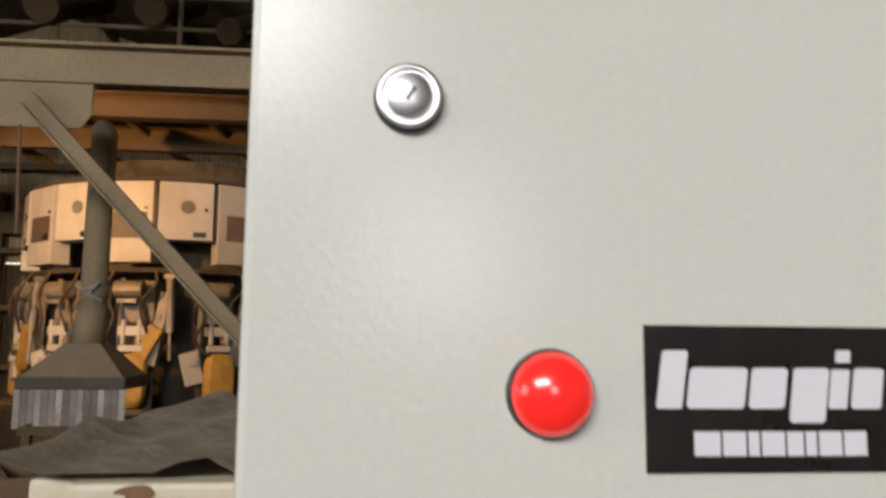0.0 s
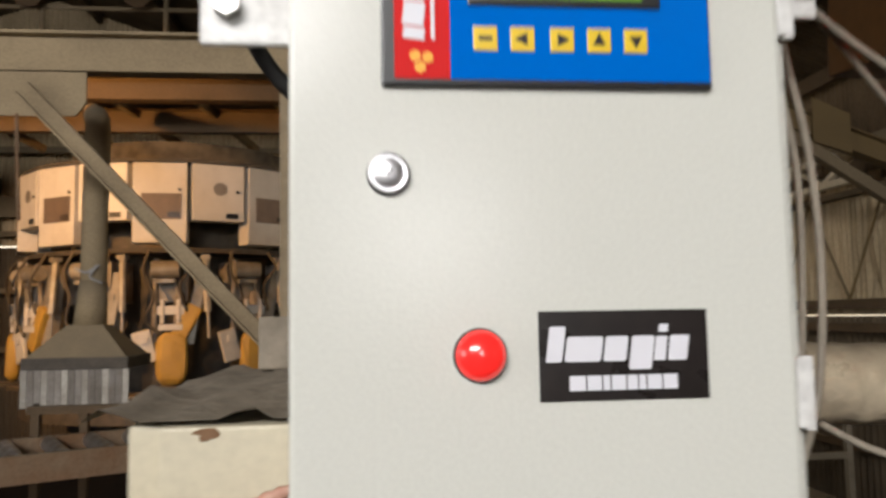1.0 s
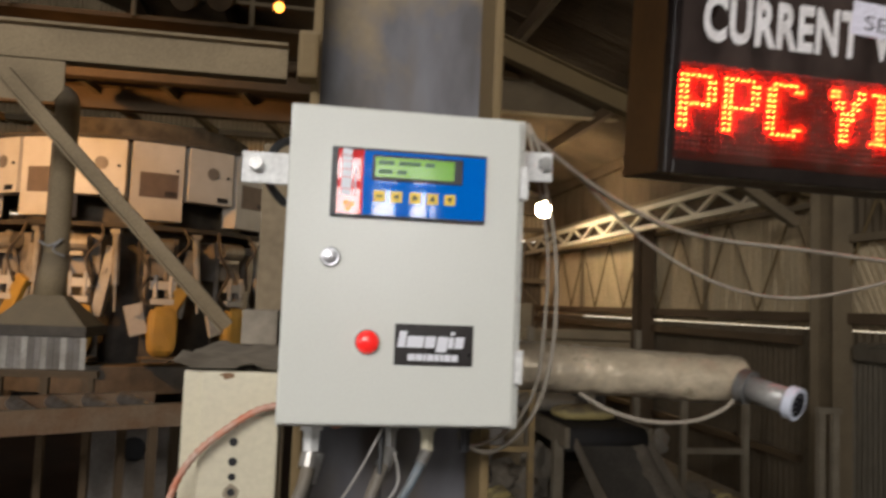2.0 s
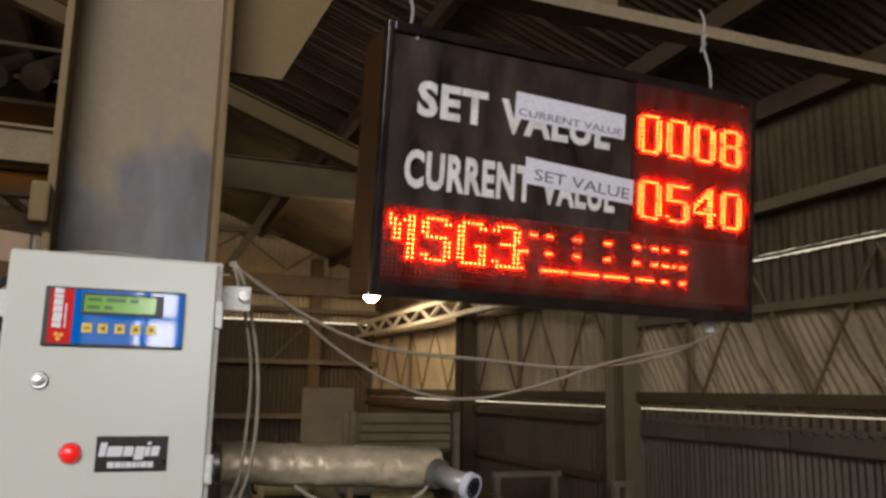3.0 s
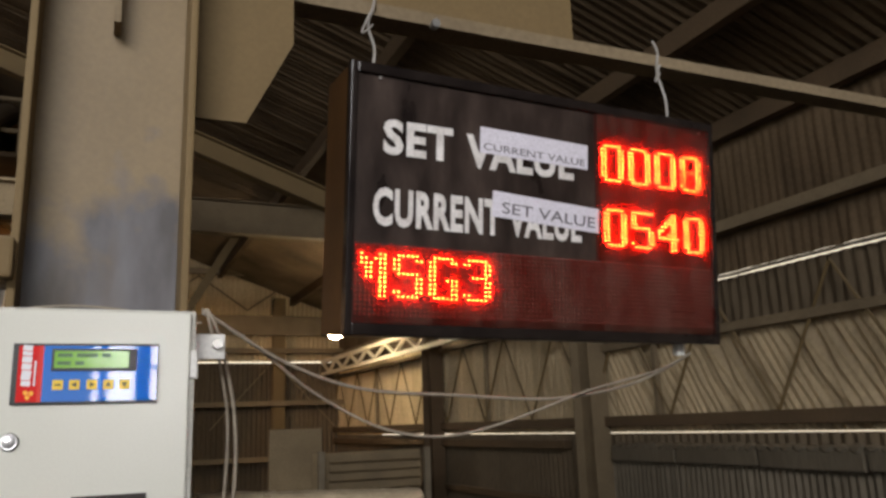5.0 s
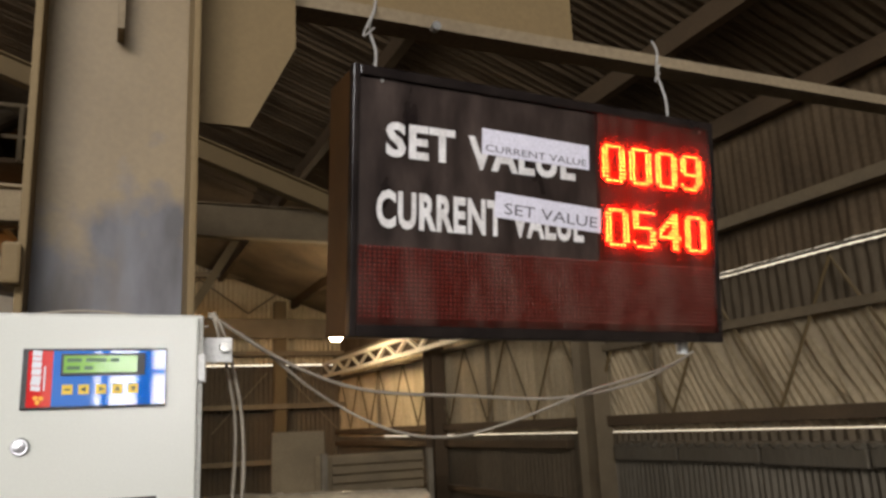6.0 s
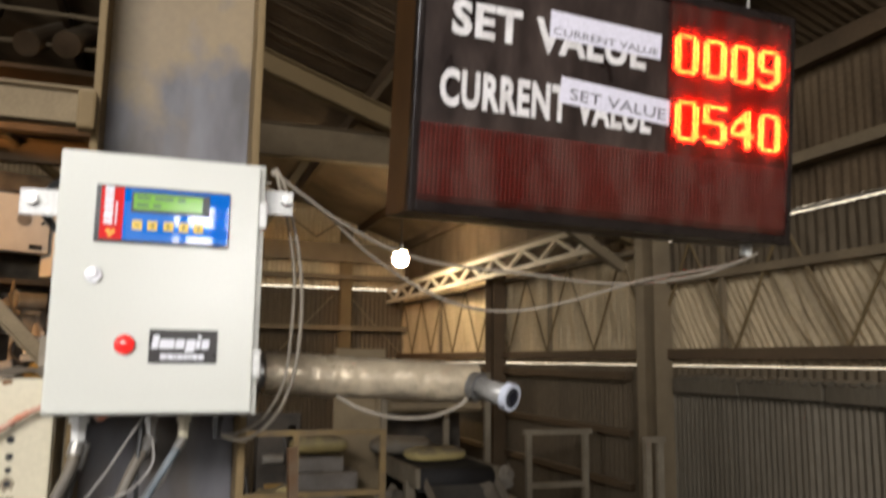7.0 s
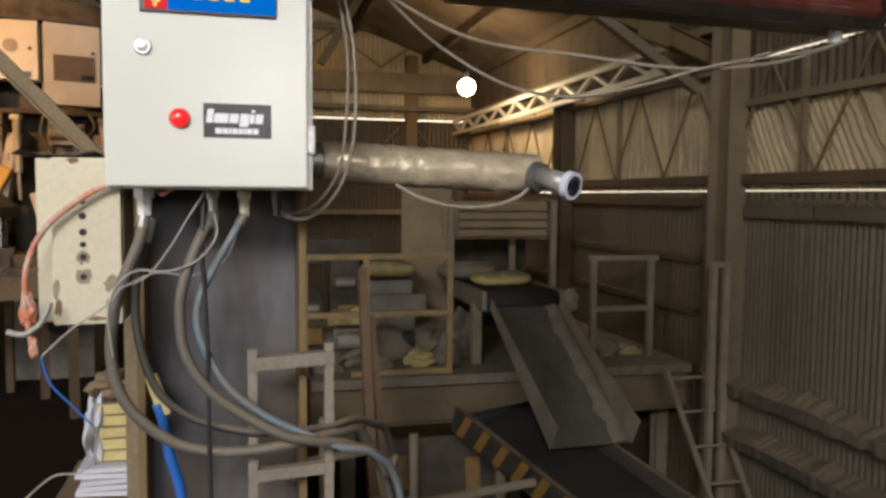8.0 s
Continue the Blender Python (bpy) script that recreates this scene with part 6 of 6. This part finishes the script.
def back_machinery():
    h = thing("louvred_booth", (0, 7.9, -0.35), "dusty steel booth with louvred hood behind the conveyor", "booth")
    for x, y, top in ((2.62, 0, 1.75), (3.58, 0.5, 1.26), (3.95, 0, 1.75)):
        bm = bmesh.new()
        bar(bm, (x, y, 0), (x, y, top), 0.07, 0.07, (0, 1, 0))
        part("post", bm, GREY_RAIL, h)
    bm = bmesh.new()
    box(bm, (3.2, 0.05, 1.5), (1.35, 0.03, 0.46))
    part("hood", bm, PALE_BEAM, h)
    for k in range(4):
        bm = bmesh.new()
        box(bm, (3.28, -0.02, 1.34 + 0.105 * k), (1.14, 0.03, 0.085), Matrix.Rotation(-0.45, 3, 'X'))
        part("louvre", bm, PALE_BEAM, h, "pale dusty louvre slat")
    bm = bmesh.new()
    box(bm, (3.25, 1.0, 0.75), (1.4, 0.05, 1.5))
    part("back_plate", bm, MACHINE_DARK, h)
    bm = bmesh.new()
    box(bm, (2.34, 8.0, 0.66), (0.62, 0.05, 2.02), bevel=0.008)
    solid("rusty_board", bm, PALE_BEAM, "tall dusty brown steel board standing on the platform", "board")
    m = thing("bag_machine", (1.75, 7.4, -0.35), "dusty grey machine with stacked housings on the platform", "machine")
    for c, s, mat in (((0, 0, 0.25), (0.55, 0.5, 0.5), MACHINE), ((0.05, 0, 0.6), (0.7, 0.5, 0.2), MACHINE), ((0, -0.02, 0.78), (0.5, 0.4, 0.16), MACHINE)):
        bm = bmesh.new()
        box(bm, c, s, None, 0.02)
        part("housing", bm, mat, m)
    bm = bmesh.new()
    rod(bm, (-0.1, -0.27, 0.2), (0.25, -0.27, 0.2), 0.1, 14)
    part("roller", bm, BELT, m)
    for k in range(2):
        b = new("cement_bag", sack_mesh("cement_bag", BAG if k else SACK, 0.3, 0.2, 0.09))
        b.matrix_basis = pose(1.2 + 0.1 * k, 7.0 + 0.5 * k, -0.35 + 0.18 * k + (0.75 if k else 0), 0, 0, 30 * k)
        tagged(b, "dusty cement bag among the machines", "bag")
        if k:
            b.matrix_basis = pose(1.75, 7.35, 0.53, 0, 0, 10)
    g = thing("drive_unit", (1.05, 6.95, -0.35), "dusty electric drive unit with guard on the platform", "machine")
    for q, sz, mat in (((0, 0, 0.12), (0.7, 0.4, 0.24), MACHINE_DARK), ((-0.2, 0, 0.34), (0.24, 0.3, 0.2), AMBER), ((0.2, -0.02, 0.32), (0.34, 0.3, 0.16), MACHINE)):
        bm = bmesh.new()
        box(bm, q, sz, None, 0.02)
        part("housing", bm, mat, g)
    bm = bmesh.new()
    rod(bm, (0.05, -0.25, 0.3), (0.4, -0.25, 0.3), 0.09, 14)
    part("motor", bm, MACHINE_LIGHT, g)
    bm = bmesh.new()
    box(bm, (1.05, 8.3, 0.75), (1.3, 0.06, 0.3), bevel=0.01)
    box(bm, (0.5, 8.3, 0.2), (0.08, 0.06, 1.1))
    box(bm, (1.6, 8.3, 0.2), (0.08, 0.06, 1.1))
    solid("machine_gantry", bm, MACHINE_DARK, "dark steel gantry behind the machines", "gantry")
    r = thing("leaning_channels", (0, 0, 0), "rusty steel channels leaning upright in the pit", "channel")
    for p, q, w in (((1.10, 4.9, 0.86), (1.16, 4.2, -2.3), 0.07), ((1.16, 4.85, 0.5), (1.30, 4.2, -2.3), 0.05)):
        bm = bmesh.new()
        bar(bm, p, q, w, w)
        part("channel", bm, RUST, r)
    f = thing("pit_frame", (0.75, 3.4, -2.3), "dusty pipe frame standing in the pit", "frame")
    for a, b in (((-0.1, 0, 0), (-0.1, 0, 2.4)), ((0.5, 0.2, 0), (0.5, 0.2, 2.2)), ((-0.2, 0, 1.75), (1.3, 0.1, 1.85)), ((-0.2, 0.1, 2.1), (0.2, 0.1, 2.15))):
        bm = bmesh.new()
        rod(bm, a, b, 0.03, 10)
        part("pipe", bm, GREY_RAIL, f)
    for k, (p, q, w, mat) in enumerate((((0.55, 3.0, -0.55), (1.5, 3.3, -0.48), 0.07, GREY_RAIL), ((0.6, 2.6, -2.3), (0.95, 3.1, -0.3), 0.06, BEAM), ((0.62, 2.9, -0.85), (1.25, 2.7, -0.95), 0.05, GREY_RAIL), ((1.35, 3.4, -2.3), (1.0, 3.5, -0.2), 0.05, RUST))):
        bm = bmesh.new()
        bar(bm, p, q, w, w)
        solid("scrap_bar", bm, mat, "dusty scrap steel bar in the pit", "scrap bar", "pit scrap")
    pl = thing("machine_cover", (1.9, 5.6, -2.3), "dark rusty machine cover with amber patches under the platform", "machine")
    bm = bmesh.new()
    box(bm, (0, 0, 0.75), (1.3, 0.08, 1.5), Matrix.Rotation(-0.15, 3, 'X'), 0.01)
    part("plate", bm, MACHINE_DARK, pl)
    for x, z, sx, sz in ((-0.4, 1.2, 0.25, 0.3), (-0.1, 0.75, 0.3, 0.22), (0.35, 1.1, 0.14, 0.4)):
        bm = bmesh.new()
        box(bm, (x, -0.05 + (z - 0.75) * 0.15, z), (sx, 0.012, sz), Matrix.Rotation(-0.15, 3, 'X'))
        part("amber_patch", bm, AMBER, pl)
    b = thing("light_bulb", (3.68, 11.0, 3.2), "bare glowing light bulb hanging from a cord", "lamp")
    bm = bmesh.new()
    bmesh.ops.create_uvsphere(bm, u_segments=18, v_segments=12, radius=0.13)
    part("bulb", bm, BULB, b, "glowing glass bulb", True)
    bm = bmesh.new()
    rod(bm, (0, 0, 0.14), (0, 0, 0.24), 0.035, 10)
    part("holder", bm, BLACK, b)
    bm = bmesh.new()
    rod(bm, (0, 0, 0.2), (0, 0, 1.34), 0.008, 6)
    part("cord", bm, WIRE_BLACK, b)
    s = thing("sodium_lamp", (-0.36, 6.0, 4.21), "orange glowing lamp under the roof", "lamp")
    bm = bmesh.new()
    bmesh.ops.create_uvsphere(bm, u_segments=14, v_segments=10, radius=0.045)
    part("glow", bm, SODIUM, s)
    bm = bmesh.new()
    rod(bm, (0, 0, 0.05), (0, 0, 0.16), 0.04, 10)
    rod(bm, (0, 0, 0.15), (0, 0, 1.78), 0.012, 8)
    part("socket", bm, BLACK, s)


def clutter():
    """Torn sacks, rubble and scrap on the platform and in the pit below it."""
    rng = random.Random(11)
    deck = -0.35
    for k, (x, y, sx, sz) in enumerate(((0.98, 6.62, 0.17, 0.11), (1.28, 6.85, 0.2, 0.13), (1.55, 6.6, 0.13, 0.08), (1.98, 6.7, 0.16, 0.10), (2.3, 6.75, 0.13, 0.16), (2.15, 7.2, 0.22, 0.2),
                                        (0.85, 7.3, 0.25, 0.22), (1.42, 7.7, 0.3, 0.3), (2.5, 7.1, 0.16, 0.3), (3.72, 6.75, 0.12, 0.10), (4.15, 6.85, 0.2, 0.11), (4.45, 6.8, 0.14, 0.07))):
        bm = bmesh.new()
        crumpled(bm, (x, y, deck + sz * 0.7), (sx, sx * 0.7, sz), k + 1, 0.45)
        solid("torn_sack", bm, (SACK, DIRT, SACK, BAG)[k % 4], "crumpled torn cement sack caked with dust", "sack", "torn sacks")
    bm = bmesh.new()
    crumpled(bm, (3.47, 6.22, 0.36), (0.06, 0.035, 0.11), 21, 0.9)
    solid("torn_sack", bm, SACK, "pale shred of a torn sack caught on the chute", "sack", "torn sacks")
    for k in range(16):
        x, y = rng.uniform(0.75, 2.4), rng.uniform(3.4, 5.9)
        s = rng.uniform(0.07, 0.2)
        bm = bmesh.new()
        crumpled(bm, (x, y, -2.3 + s * 0.4), (s, s * 0.8, s * 0.6), 40 + k, 0.5)
        solid("rubble_lump", bm, (SACK, DIRT, BAG, MACHINE)[k % 4], "lump of hardened cement and torn sack in the pit", "rubble", "pit rubble")
    for k, (p, q, w) in enumerate((((1.35, 5.2, -1.32), (2.15, 5.3, -1.25), 0.06), ((1.3, 4.9, -1.62), (2.1, 5.0, -1.52), 0.05), ((1.32, 4.6, -1.86), (2.2, 4.7, -1.78), 0.05))):
        bm = bmesh.new()
        bar(bm, p, q, w, 0.03)
        for e in (p, q):
            bar(bm, (e[0], e[1], -2.3), (e[0], e[1], e[2]), 0.04, 0.04, (0, 1, 0))
        solid("step_bar", bm, PALE_BEAM, "pale worn step bar in the pit", "step", "pit steps")
    # dark machinery standing behind the yellow railing
    for k, (x, y, w, h) in enumerate(((0.55, 8.0, 0.3, 0.9), (0.95, 8.1, 0.26, 0.65), (1.35, 8.15, 0.36, 1.05), (1.75, 8.12, 0.2, 0.8))):
        t = thing("filling_unit", (x, y, deck), "dark dusty filling unit with pipes and a motor", "machine", "filling units")
        bm = bmesh.new()
        box(bm, (0, 0, h / 2), (w, 0.3, h), bevel=0.015)
        part("housing", bm, MACHINE_DARK, t)
        bm = bmesh.new()
        rod(bm, (-w * 0.35, -0.2, h * 0.72), (w * 0.3, -0.2, h * 0.72), 0.06, 14)
        part("motor", bm, MACHINE_LIGHT, t)
        bm = bmesh.new()
        tube(bm, [(w * 0.3, -0.17, h), (w * 0.45, -0.24, h * 0.6), (w * 0.2, -0.2, 0.2), (w * 0.3, -0.18, 0.0)], 0.02, 8)
        part("pipe", bm, HOSE_DARK, t)
        bm = bmesh.new()
        box(bm, (0.02, -0.158, h * 0.4), (w * 0.6, 0.02, 0.12), bevel=0.004)
        part("cover_plate", bm, (AMBER, GREY_RAIL)[k % 2], t)


ground_and_slab()
outside()
reflection_bars()
side_wall()
far_wall()
other_walls()
roof()
wall_columns()
upper_deck()
near_column()
control_box()
display_board()
tube_and_camera()
cables()
terminal_box()
carton_wrapping()
hood_and_brace()
PACKER = packer()
left_clutter()
platform()
chute()
back_machinery()
clutter()


def motions():
    """The packer turns steadily; the switching dots turn over when the shown text changes."""
    walk(PACKER, [(k * 0.5, pose(-2.75, 12.35, 0, 0, 0, 10 + 12.3 * k * 0.5)) for k in range(17)])
    step = 1 / 30
    for dot, p, spans in FLIPS:
        def lit(t):
            return any(a <= t < b for a, b in spans)
        turn = 0 if lit(0) else 180
        rows = [(0, pose(*p, 0, 0, turn))]
        for t in (2.82, 2.96, 3.1, 5.3, 5.45):
            if lit(t + 0.01) != lit(t - 0.01):
                rows.append((t - 2 * step, pose(*p, 0, 0, turn)))
                for k in (1, 2, 3):
                    rows.append((t + (k - 2) * step, pose(*p, 0, 0, turn + 60 * k)))
                turn += 180
        rows.append((8, pose(*p, 0, 0, turn)))
        walk(dot, rows)


motions()
